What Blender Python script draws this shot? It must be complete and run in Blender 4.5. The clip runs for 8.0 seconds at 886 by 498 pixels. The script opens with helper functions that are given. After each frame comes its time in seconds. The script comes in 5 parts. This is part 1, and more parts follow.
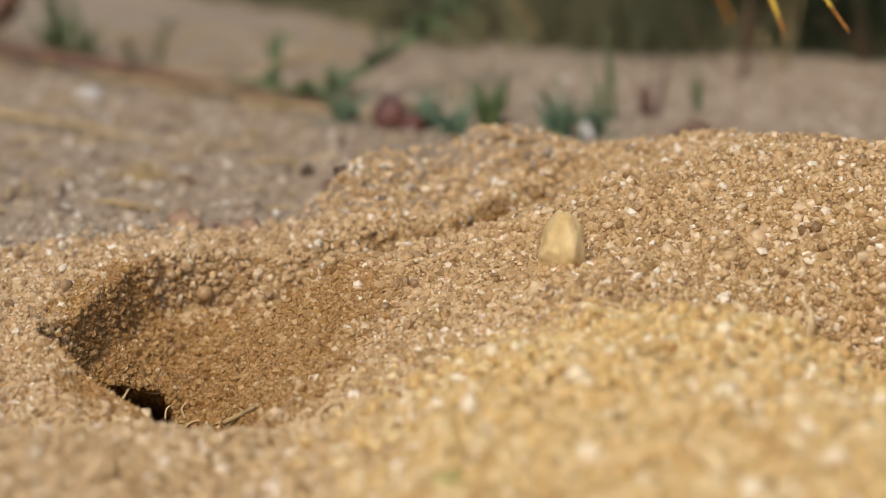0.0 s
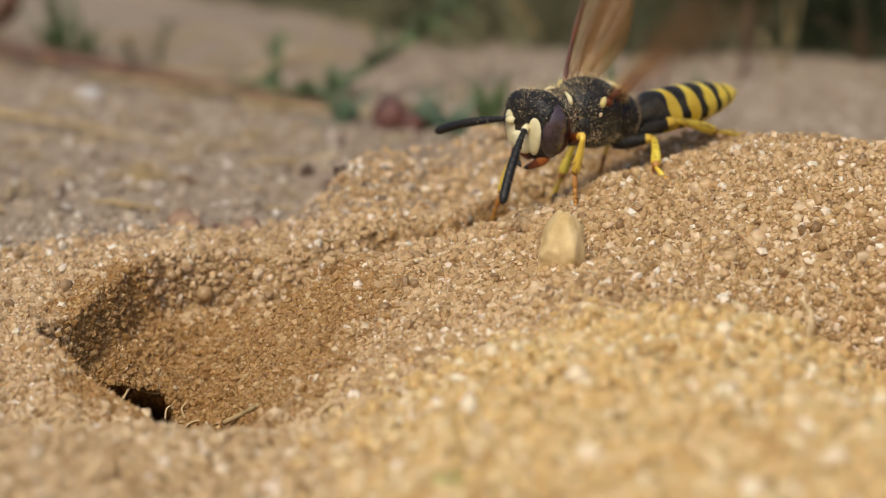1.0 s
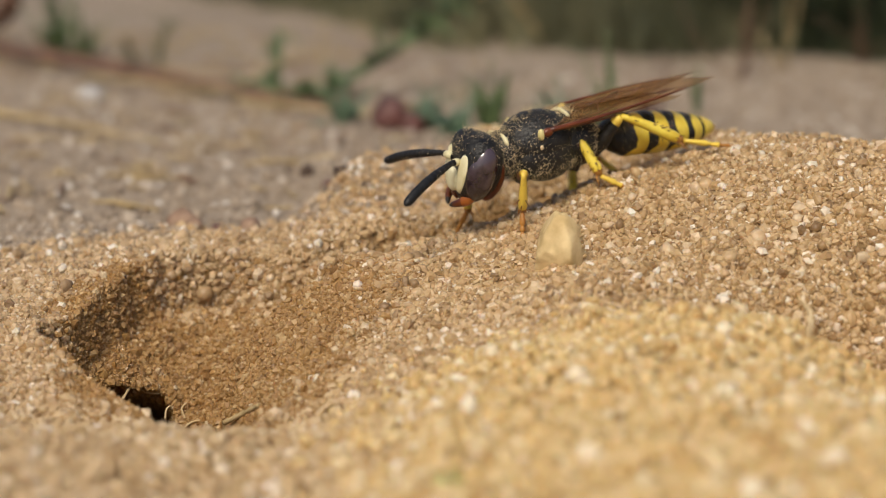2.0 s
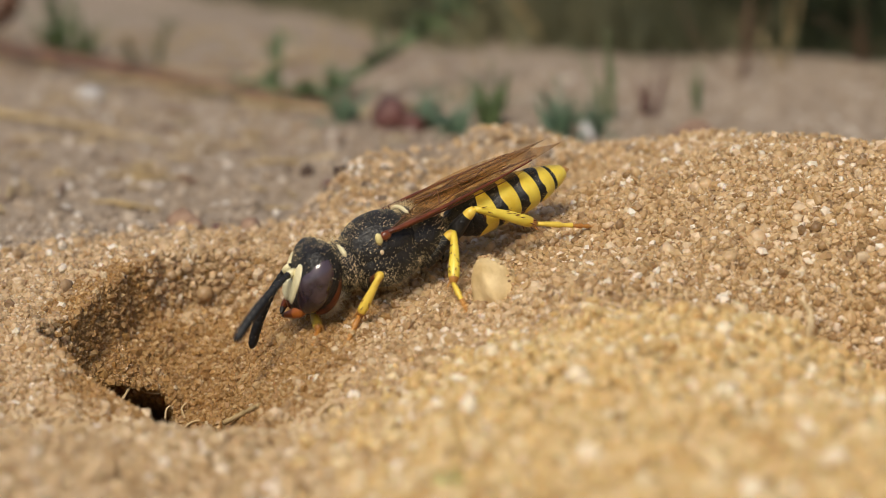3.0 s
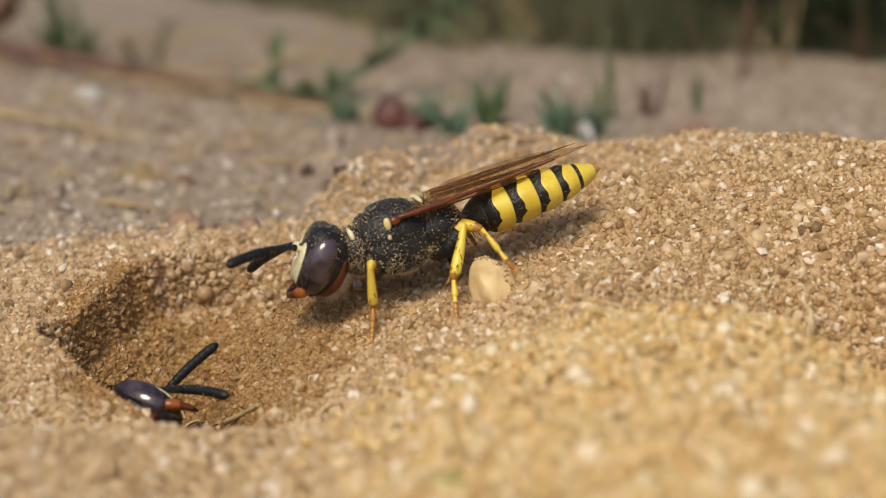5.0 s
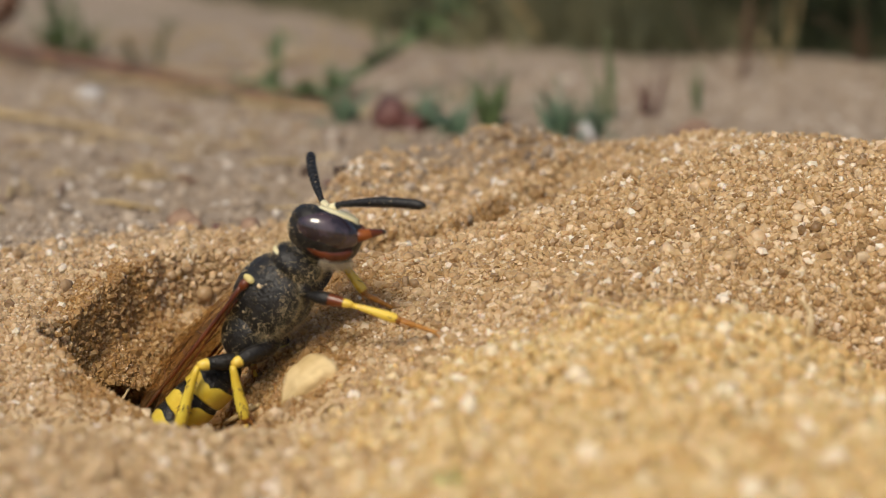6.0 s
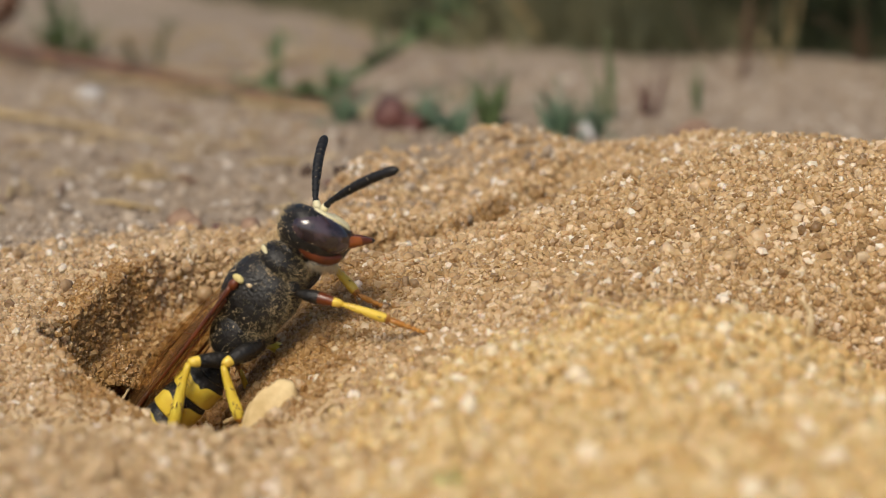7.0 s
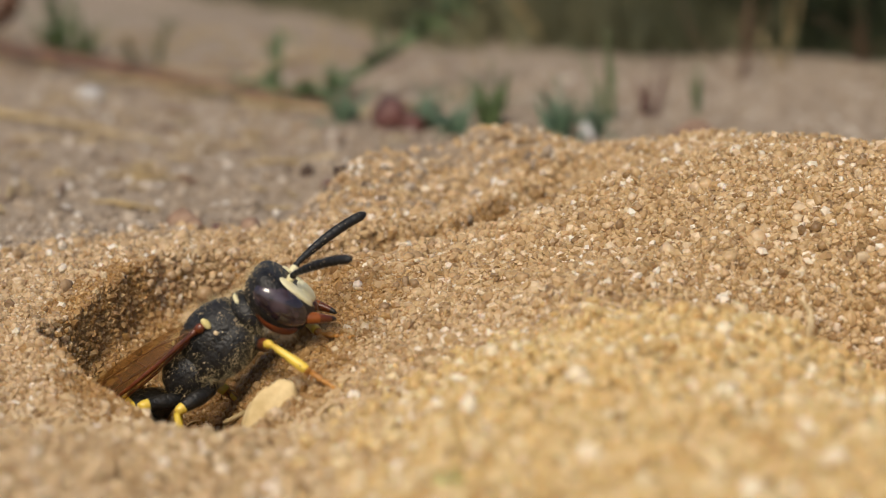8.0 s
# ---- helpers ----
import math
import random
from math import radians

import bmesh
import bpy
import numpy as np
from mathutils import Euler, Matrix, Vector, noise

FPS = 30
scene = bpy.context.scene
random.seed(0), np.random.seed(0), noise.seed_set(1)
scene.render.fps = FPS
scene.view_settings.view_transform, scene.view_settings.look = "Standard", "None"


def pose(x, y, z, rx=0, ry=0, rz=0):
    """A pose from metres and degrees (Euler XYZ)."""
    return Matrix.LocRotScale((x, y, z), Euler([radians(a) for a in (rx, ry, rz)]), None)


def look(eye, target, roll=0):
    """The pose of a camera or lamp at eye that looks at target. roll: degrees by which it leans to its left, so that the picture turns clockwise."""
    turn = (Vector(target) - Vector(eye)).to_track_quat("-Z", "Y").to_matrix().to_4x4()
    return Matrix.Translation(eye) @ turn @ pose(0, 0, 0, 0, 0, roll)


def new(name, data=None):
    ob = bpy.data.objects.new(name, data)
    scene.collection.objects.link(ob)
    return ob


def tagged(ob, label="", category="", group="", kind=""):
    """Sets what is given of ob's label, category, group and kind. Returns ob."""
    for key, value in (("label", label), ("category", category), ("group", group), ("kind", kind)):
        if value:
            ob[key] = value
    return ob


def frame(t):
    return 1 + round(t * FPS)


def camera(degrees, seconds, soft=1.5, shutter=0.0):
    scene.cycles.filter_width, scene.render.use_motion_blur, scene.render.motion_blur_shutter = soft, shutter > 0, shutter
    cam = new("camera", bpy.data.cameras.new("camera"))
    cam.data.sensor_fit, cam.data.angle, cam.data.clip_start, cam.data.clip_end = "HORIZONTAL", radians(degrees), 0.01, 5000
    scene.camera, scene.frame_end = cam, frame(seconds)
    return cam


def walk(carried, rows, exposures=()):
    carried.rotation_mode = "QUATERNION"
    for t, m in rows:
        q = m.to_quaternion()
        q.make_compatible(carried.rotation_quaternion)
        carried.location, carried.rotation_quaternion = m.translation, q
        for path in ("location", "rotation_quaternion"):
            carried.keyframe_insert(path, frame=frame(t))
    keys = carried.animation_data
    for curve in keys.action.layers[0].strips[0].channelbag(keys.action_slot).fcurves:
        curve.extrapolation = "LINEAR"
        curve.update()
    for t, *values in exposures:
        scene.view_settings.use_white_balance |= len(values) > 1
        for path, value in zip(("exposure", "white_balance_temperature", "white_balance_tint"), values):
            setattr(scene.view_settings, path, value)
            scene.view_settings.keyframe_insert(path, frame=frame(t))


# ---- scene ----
MM = 0.001
cam = camera(24, 8.0, soft=0.65, shutter=0.5)
walk(cam, [(0.0, look((0, -0.085, 0.020), (0, -0.085 + 0.09 * math.cos(radians(12.5)), 0.020 - 0.09 * math.sin(radians(12.5))))),
           (8.0, look((0, -0.085, 0.020), (0, -0.085 + 0.09 * math.cos(radians(12.5)), 0.020 - 0.09 * math.sin(radians(12.5)))))])
cam.data.dof.use_dof = True
cam.data.dof.focus_distance = 0.0873
cam.data.dof.aperture_fstop = 49.0

# ---- light: hazy sun from the left ----
SUN_UP, SUN_ROUND = 52, 200
scene.view_settings.exposure = 0.0
world = bpy.data.worlds.new("sky")
scene.world = world
world.use_nodes = True
sky = world.node_tree.nodes.new("ShaderNodeTexSky")
sky.sky_type, sky.sun_disc = "NISHITA", False
sky.sun_elevation, sky.sun_rotation = radians(SUN_UP), radians(SUN_ROUND)
sky.air_density, sky.dust_density = 1.0, 4.0
back = world.node_tree.nodes["Background"]
back.inputs["Strength"].default_value = 0.094
world.node_tree.links.new(sky.outputs["Color"], back.inputs["Color"])
sun = new("sun", bpy.data.lights.new("sun", "SUN"))
sun.data.energy, sun.data.angle, sun.data.color = 2.15, radians(22), (1.0, 0.915, 0.745)
toward = Vector((math.sin(radians(SUN_ROUND)) * math.cos(radians(SUN_UP)), math.cos(radians(SUN_ROUND)) * math.cos(radians(SUN_UP)), math.sin(radians(SUN_UP))))
sun.matrix_world = look(toward * 3, (0, 0, 0))


# ---- materials ----
def material(name, rough=0.6, colour=(0.5, 0.5, 0.5), spec=0.5):
    m = bpy.data.materials.new(name)
    m.use_nodes = True
    b = m.node_tree.nodes["Principled BSDF"]
    b.inputs["Roughness"].default_value = rough
    b.inputs["Specular IOR Level"].default_value = spec
    b.inputs["Base Color"].default_value = (*colour, 1)
    return m, m.node_tree, b


def ramp_node(tree, source, stops):
    r = tree.nodes.new("ShaderNodeValToRGB")
    e = r.color_ramp.elements
    while len(e) < len(stops):
        e.new(0.5)
    for k, (p, c) in zip(e, stops):
        k.position, k.color = p, (*c, 1)
    tree.links.new(source, r.inputs["Fac"])
    return r.outputs["Color"]


def noise_node(tree, scale, detail=3.0, rough=0.55):
    co = tree.nodes.new("ShaderNodeTexCoord")
    n = tree.nodes.new("ShaderNodeTexNoise")
    n.inputs["Scale"].default_value, n.inputs["Detail"].default_value, n.inputs["Roughness"].default_value = scale, detail, rough
    tree.links.new(co.outputs["Object"], n.inputs["Vector"])
    return n.outputs["Fac"]


def bump_node(tree, bsdf, source, depth, strength=1.0):
    b = tree.nodes.new("ShaderNodeBump")
    b.inputs["Distance"].default_value, b.inputs["Strength"].default_value = depth, strength
    tree.links.new(source, b.inputs["Height"])
    tree.links.new(b.outputs["Normal"], bsdf.inputs["Normal"])


def blend(tree, fac, a, b, kind="MIX"):
    m = tree.nodes.new("ShaderNodeMix")
    m.data_type, m.blend_type = "RGBA", kind
    for value, name in ((fac, 0), (a, 6), (b, 7)):
        if isinstance(value, (int, float)):
            m.inputs[name].default_value = value
        elif isinstance(value, tuple):
            m.inputs[name].default_value = (*value, 1)
        else:
            tree.links.new(value, m.inputs[name])
    return m.outputs[2]


def mottled(name, dark, light, rough, scale, depth, spec=0.5, detail=4.0, lo=0.35, hi=0.65):
    """A surface of two tones with fine relief."""
    m, tree, b = material(name, rough, spec=spec)
    n = noise_node(tree, scale, detail)
    tree.links.new(ramp_node(tree, n, [(lo, dark), (hi, light)]), b.inputs["Base Color"])
    bump_node(tree, b, noise_node(tree, scale * 3.0, 2.0), depth)
    return m


def grain_material(name, stops, rough, glow=0.0, dusty=0.0):
    m, tree, b = material(name, rough)
    geo = tree.nodes.new("ShaderNodeNewGeometry")
    c = ramp_node(tree, geo.outputs["Random Per Island"], stops)
    if dusty:
        # greyer trodden dust lies on the older sand away from the fresh heap
        sep = tree.nodes.new("ShaderNodeSeparateXYZ")
        tree.links.new(geo.outputs["Position"], sep.inputs[0])
        far = tree.nodes.new("ShaderNodeMapRange")
        far.inputs["From Min"].default_value, far.inputs["From Max"].default_value, far.inputs["To Max"].default_value = 0.006, -0.014, dusty
        tree.links.new(sep.outputs["X"], far.inputs["Value"])
        c = blend(tree, far.outputs["Result"], c, (0.56, 0.43, 0.31))
    grime = ramp_node(tree, noise_node(tree, 3500, 3.0), [(0.35, (0.8, 0.72, 0.62)), (0.62, (1, 1, 1))])
    tree.links.new(blend(tree, 0.6, c, grime, "MULTIPLY"), b.inputs["Base Color"])
    # some grains are clear and glossy, most are frosted
    mul = tree.nodes.new("ShaderNodeMath")
    mul.operation = "MULTIPLY"
    mul.inputs[1].default_value = 37.0
    fr = tree.nodes.new("ShaderNodeMath")
    fr.operation = "FRACT"
    tree.links.new(geo.outputs["Random Per Island"], mul.inputs[0])
    tree.links.new(mul.outputs[0], fr.inputs[0])
    g = ramp_node(tree, fr.outputs[0], [(0.0, (0.12,) * 3), (0.12, (rough,) * 3), (1.0, (rough + 0.2,) * 3)])
    tree.links.new(g, b.inputs["Roughness"])
    b.inputs["Subsurface Weight"].default_value = glow
    b.inputs["Subsurface Radius"].default_value = (1.0, 0.6, 0.28)
    b.inputs["Subsurface Scale"].default_value = 0.00018
    bump_node(tree, b, noise_node(tree, 9000, 2.0), 0.00003)
    return m


FRESH = [(0.0, (0.24, 0.145, 0.065)), (0.1, (0.39, 0.25, 0.117)), (0.45, (0.52, 0.35, 0.17)), (0.8, (0.61, 0.435, 0.245)), (0.93, (0.71, 0.55, 0.37)), (1.0, (0.88, 0.81, 0.7))]
LIP = [(0.0, (0.34, 0.215, 0.1)), (0.08, (0.46, 0.31, 0.15)), (0.45, (0.56, 0.395, 0.205)), (0.8, (0.64, 0.48, 0.28)), (0.94, (0.72, 0.58, 0.4)), (1.0, (0.88, 0.82, 0.72))]
WORN = [(0.0, (0.15, 0.11, 0.08)), (0.25, (0.33, 0.255, 0.185)), (0.6, (0.41, 0.325, 0.24)), (0.9, (0.5, 0.42, 0.34)), (1.0, (0.75, 0.7, 0.64))]
PALE = [(0.0, (0.5, 0.32, 0.125)), (0.08, (0.6, 0.405, 0.165)), (0.45, (0.68, 0.485, 0.22)), (0.8, (0.74, 0.565, 0.3)), (0.94, (0.79, 0.65, 0.42)), (1.0, (0.87, 0.77, 0.59))]
# browner tones that carry the shade inside the burrow and runway
PIT_SHADE = [(0.0, (0.22, 0.12, 0.046)), (0.08, (0.31, 0.175, 0.065)), (0.45, (0.36, 0.205, 0.072)), (0.8, (0.43, 0.26, 0.1)), (0.98, (0.52, 0.36, 0.18)), (1.0, (0.64, 0.52, 0.36))]
pit_shade_grain = grain_material("pit_shade_grain", PIT_SHADE, 0.33, 0.1)
pale_grain = grain_material("pale_grain", PALE, 0.38, 0.3)
lip_grain = grain_material("lip_grain", LIP, 0.36, 0.15, 0.16)
sand_grain = grain_material("sand_grain", FRESH, 0.3, 0.15, 0.2)
worn_grain = grain_material("worn_grain", WORN, 0.6)


def ground_material():
    m, tree, b = material("sandy_ground", 0.85, spec=0.3)
    fine = noise_node(tree, 2200, 4.0, 0.7)
    broad = noise_node(tree, 60, 3.0)
    # dark tones here put the shade between the loose grains into the sheet
    fresh = ramp_node(tree, fine, [(0.3, (0.16, 0.095, 0.04)), (0.5, (0.27, 0.17, 0.075)), (0.72, (0.38, 0.25, 0.12))])
    worn = ramp_node(tree, fine, [(0.3, (0.23, 0.175, 0.125)), (0.5, (0.355, 0.28, 0.208)), (0.72, (0.47, 0.385, 0.3))])
    # the freshly dug heap against the trodden path behind it
    co = tree.nodes.new("ShaderNodeTexCoord")
    sep = tree.nodes.new("ShaderNodeSeparateXYZ")
    tree.links.new(co.outputs["Object"], sep.inputs[0])
    lean = tree.nodes.new("ShaderNodeMath")
    lean.operation, lean.inputs[1].default_value = "MULTIPLY_ADD", -0.45
    tree.links.new(sep.outputs["X"], lean.inputs[0])
    tree.links.new(sep.outputs["Y"], lean.inputs[2])
    span = tree.nodes.new("ShaderNodeMapRange")
    span.inputs["From Min"].default_value, span.inputs["From Max"].default_value = 0.010, 0.020
    tree.links.new(lean.outputs[0], span.inputs["Value"])
    c = blend(tree, span.outputs["Result"], fresh, worn)
    # browner round the burrow, with its shade put into the colour
    pit_shade = ramp_node(tree, fine, [(0.3, (0.17, 0.095, 0.035)), (0.5, (0.3, 0.18, 0.07)), (0.72, (0.41, 0.26, 0.11))])
    shift = tree.nodes.new("ShaderNodeMapping")
    shift.vector_type = "TEXTURE"
    shift.inputs["Location"].default_value = (-0.0096, -0.0019, 0)
    shift.inputs["Scale"].default_value = (0.0076, 0.0079, 1e6)
    tree.links.new(co.outputs["Object"], shift.inputs["Vector"])
    size = tree.nodes.new("ShaderNodeVectorMath")
    size.operation = "LENGTH"
    tree.links.new(shift.outputs["Vector"], size.inputs[0])
    near = tree.nodes.new("ShaderNodeMapRange")
    near.inputs["From Min"].default_value, near.inputs["From Max"].default_value = 1.08, 0.9
    tree.links.new(size.outputs["Value"], near.inputs["Value"])
    c = blend(tree, near.outputs["Result"], c, pit_shade)
    c = blend(tree, 0.3, c, ramp_node(tree, broad, [(0.4, (0.68, 0.65, 0.62)), (0.58, (1, 1, 1))]), "MULTIPLY")
    tree.links.new(c, b.inputs["Base Color"])
    bump_node(tree, b, fine, 0.00025)
    return m


ground_mat = ground_material()
pebble_mat = mottled("buff_stone", (0.55, 0.385, 0.17), (0.84, 0.65, 0.35), 0.7, 800, 0.00005, 0.3)
straw_mat = mottled("dry_straw", (0.36, 0.25, 0.11), (0.58, 0.44, 0.23), 0.6, 700, 0.00003)
root_mat = mottled("pale_root", (0.45, 0.3, 0.14), (0.7, 0.55, 0.32), 0.6, 900, 0.00002)
twig_mat = mottled("brown_twig", (0.1, 0.05, 0.03), (0.26, 0.14, 0.09), 0.7, 400, 0.00006)
leaf_mat = mottled("green_leaf", (0.06, 0.1, 0.035), (0.17, 0.22, 0.09), 0.5, 250, 0.00004)
blue_leaf_mat = mottled("blue_green_leaf", (0.06, 0.12, 0.065), (0.2, 0.28, 0.18), 0.5, 250, 0.00004)
moss_mat = mottled("olive_moss", (0.075, 0.078, 0.036), (0.22, 0.2, 0.105), 0.7, 90, 0.0001)
heather_mat = mottled("dark_heather", (0.02, 0.032, 0.012), (0.07, 0.08, 0.035), 0.6, 150, 0.0001)
red_mat = mottled("dark_red_husk", (0.07, 0.028, 0.022), (0.16, 0.062, 0.052), 0.55, 500, 0.00004)
white_mat = mottled("white_quartz", (0.45, 0.43, 0.4), (0.64, 0.62, 0.6), 0.35, 500, 0.00003)
quartz_mat = mottled("honey_quartz", (0.5, 0.36, 0.2), (0.68, 0.54, 0.36), 0.35, 700, 0.00003)
clear_mat = mottled("clear_quartz", (0.6, 0.5, 0.36), (0.72, 0.62, 0.48), 0.06, 700, 0.000005, 1.0)
dark_mat = mottled("dark_crumb", (0.03, 0.02, 0.015), (0.1, 0.06, 0.04), 0.8, 800, 0.00006)
clod_mat = mottled("brown_clod", (0.2, 0.12, 0.08), (0.38, 0.25, 0.17), 0.85, 600, 0.0001)

# insects
black_mat = mottled("black_cuticle", (0.006, 0.006, 0.006), (0.024, 0.021, 0.018), 0.4, 2500, 0.00007, 0.4)
antenna_mat = mottled("matt_black", (0.006, 0.006, 0.007), (0.016, 0.015, 0.015), 0.5, 3000, 0.00001, 0.4)
yellow_mat = mottled("yellow_cuticle", (0.68, 0.46, 0.035), (0.86, 0.68, 0.09), 0.33, 900, 0.000012, 0.5)
leg_yellow_mat = mottled("amber_yellow", (0.52, 0.29, 0.03), (0.84, 0.6, 0.085), 0.33, 1300, 0.000014, 0.5, lo=0.3, hi=0.5)
orange_mat = mottled("orange_cuticle", (0.36, 0.14, 0.025), (0.56, 0.27, 0.06), 0.35, 1200, 0.00001, 0.5)
rust_mat = mottled("rust_cuticle", (0.06, 0.012, 0.004), (0.17, 0.04, 0.01), 0.28, 900, 0.00001, 0.55)
jaw_mat = mottled("orange_brown_cuticle", (0.2, 0.05, 0.009), (0.4, 0.12, 0.02), 0.28, 900, 0.00001, 0.55)
pale_mat = mottled("pale_yellow_cuticle", (0.66, 0.55, 0.2), (0.8, 0.7, 0.34), 0.4, 1500, 0.000012, 0.4)
cream_mat = mottled("cream_cuticle", (0.72, 0.64, 0.36), (0.84, 0.78, 0.52), 0.4, 1500, 0.000012, 0.4)
eye_mat = mottled("compound_eye", (0.022, 0.014, 0.018), (0.075, 0.05, 0.062), 0.13, 1100, 0.000002, 1.0, lo=0.4, hi=0.6)
hair_mat, _, hb = material("pale_hair", 0.5, (0.72, 0.56, 0.3))
beard_mat, _, bb = material("whitish_hair", 0.5, (0.8, 0.72, 0.54))
seedling_mat = mottled("yellow_green", (0.4, 0.42, 0.14), (0.6, 0.58, 0.25), 0.5, 300, 0.00002)
vein_mat = mottled("brown_vein", (0.08, 0.03, 0.012), (0.18, 0.07, 0.025), 0.4, 900, 0.00001)
dust_mat, _, db = material("sand_dust", 0.6, (0.75, 0.58, 0.35))


def wing_material():
    m, tree, b = material("smoky_wing", 0.25, (0.26, 0.14, 0.06))
    out = tree.nodes["Material Output"]
    clear = tree.nodes.new("ShaderNodeBsdfTransparent")
    co = tree.nodes.new("ShaderNodeTexCoord")
    sep = tree.nodes.new("ShaderNodeSeparateXYZ")
    tree.links.new(co.outputs["Object"], sep.inputs[0])
    span = tree.nodes.new("ShaderNodeMapRange")
    span.inputs["From Min"].default_value, span.inputs["From Max"].default_value = -0.0095, -0.006
    tree.links.new(sep.outputs["X"], span.inputs["Value"])
    # smoky tips, amber towards the root
    tint = blend(tree, span.outputs["Result"], (0.84, 0.78, 0.72), (0.97, 0.91, 0.79))
    tree.links.new(tint, clear.inputs["Color"])
    mix = tree.nodes.new("ShaderNodeMixShader")
    mix.inputs[0].default_value = 0.18
    tree.links.new(clear.outputs[0], mix.inputs[1])
    tree.links.new(b.outputs[0], mix.inputs[2])
    tree.links.new(mix.outputs[0], out.inputs["Surface"])
    bump_node(tree, b, noise_node(tree, 700, 2.0), 0.00004)
    return m


wing_mat = wing_material()


# ---- mesh helpers (lengths in millimetres) ----
class Shape:
    """Collects points and faces of one mesh."""

    def __init__(self):
        self.v, self.f, self.m = [], [], []

    def add(self, verts, faces, mat=0):
        k = len(self.v)
        self.v.extend([tuple(p) for p in verts])
        self.f.extend([tuple(i + k for i in q) for q in faces])
        self.m.extend([mat] * len(faces))
        return self

    def mesh(self, name, mats, smooth=True):
        me = bpy.data.meshes.new(name)
        me.from_pydata([(a * MM, b * MM, c * MM) for a, b, c in self.v], [], self.f)
        for m in mats:
            me.materials.append(m)
        me.polygons.foreach_set("material_index", self.m)
        me.polygons.foreach_set("use_smooth", [smooth] * len(self.f))
        me.update()
        return me


def part(name, shape, mats, parent=None, label="", m=None, smooth=True):
    """One mesh object, under a thing or under a part when parent is given."""
    ob = new(name, shape.mesh(name, mats if isinstance(mats, (list, tuple)) else [mats], smooth))
    if parent:
        ob.parent = parent
    if m is not None:
        ob.matrix_basis = m
    if label:
        ob["label"] = label
    return ob


def rings(shape, rows, closed_ends=True, mat=0, mat_of=None):
    """Skin a stack of rings of equal count."""
    n = len(rows[0])
    verts = [p for row in rows for p in row]
    for i in range(len(rows) - 1):
        quads = [(i * n + k, i * n + (k + 1) % n, (i + 1) * n + (k + 1) % n, (i + 1) * n + k) for k in range(n)]
        if i == 0:
            base = len(shape.v)
            shape.v.extend([tuple(p) for p in verts])
        for k, q in enumerate(quads):
            shape.f.append(tuple(base + j for j in q))
            shape.m.append(mat_of(i, k) if mat_of else mat)
    if closed_ends:
        shape.f.append(tuple(base + k for k in reversed(range(n))))
        shape.m.append(mat_of(0, 0) if mat_of else mat)
        shape.f.append(tuple(base + (len(rows) - 1) * n + k for k in range(n)))
        shape.m.append(mat_of(len(rows) - 2, 0) if mat_of else mat)
    return shape


def tube(shape, pts, radii, n=8, mat=0, mat_of=None):
    """A bent, tapered round bar."""
    pts = [Vector(p) for p in pts]
    rows, side = [], None
    for i, p in enumerate(pts):
        d = (pts[min(i + 1, len(pts) - 1)] - pts[max(i - 1, 0)]).normalized()
        if side is None:
            side = d.cross(Vector((0, 0, 1)))
            if side.length < 0.1:
                side = d.cross(Vector((0, 1, 0)))
        side = (side - d * side.dot(d)).normalized()
        up = side.cross(d)
        rows.append([p + (side * math.cos(a) + up * math.sin(a)) * radii[i] for a in (2 * math.pi * k / n for k in range(n))])
    return rings(shape, rows, True, mat, mat_of)


def curve(p0, p1, p2, p3, n):
    """Points on a Bezier curve."""
    p0, p1, p2, p3 = (Vector(p) for p in (p0, p1, p2, p3))
    return [p0 * (1 - t) ** 3 + p1 * 3 * t * (1 - t) ** 2 + p2 * 3 * t * t * (1 - t) + p3 * t ** 3 for t in (k / n for k in range(n + 1))]


def ball(shape, centre, radii, turn=None, nu=24, nv=14, mat=0, power=1.0):
    """A rounded body; power below 1 makes it boxier."""
    turn = turn or Matrix.Identity(3)
    c = Vector(centre)

    def sp(v):
        return math.copysign(abs(v) ** power, v)
    rows = []
    for j in range(nv + 1):
        b = -math.pi / 2 + math.pi * (0.02 + 0.96 * j / nv)
        rows.append([c + turn @ Vector((radii[0] * sp(math.cos(b)) * sp(math.cos(a)), radii[1] * sp(math.cos(b)) * sp(math.sin(a)), radii[2] * sp(math.sin(b))))
                     for a in (2 * math.pi * k / nu for k in range(nu))])
    return rings(shape, rows, True, mat)


def hairs(shape, spots, rng, length, thick=0.012, lean=0.5):
    """Fine tapered bristles on (place, normal) pairs."""
    for p, nrm in spots:
        nrm = Vector(nrm)
        d = (nrm + lean * Vector((rng.uniform(-1, 1), rng.uniform(-1, 1), rng.uniform(-1, 1)))).normalized()
        s = d.orthogonal().normalized() * thick
        w = d.cross(s)
        p = Vector(p)
        tip = p + d * length * rng.uniform(0.5, 1.2)
        shape.add([p + s, p - 0.5 * s + 0.87 * w, p - 0.5 * s - 0.87 * w, tip], [(0, 1, 3), (1, 2, 3), (2, 0, 3)])
    return shape


def big_mesh(name, verts, tris, mat, smooth):
    """A mesh from number arrays, in metres."""
    me = bpy.data.meshes.new(name)
    me.vertices.add(len(verts))
    me.vertices.foreach_set("co", np.ascontiguousarray(verts, np.float32).ravel())
    k = tris.shape[1]
    me.loops.add(tris.size)
    me.loops.foreach_set("vertex_index", np.ascontiguousarray(tris, np.int32).ravel())
    me.polygons.add(len(tris))
    me.polygons.foreach_set("loop_start", np.arange(0, tris.size, k, dtype=np.int32))
    me.polygons.foreach_set("use_smooth", np.full(len(tris), smooth))
    me.materials.append(mat)
    me.update(calc_edges=True)
    me.validate()
    return me


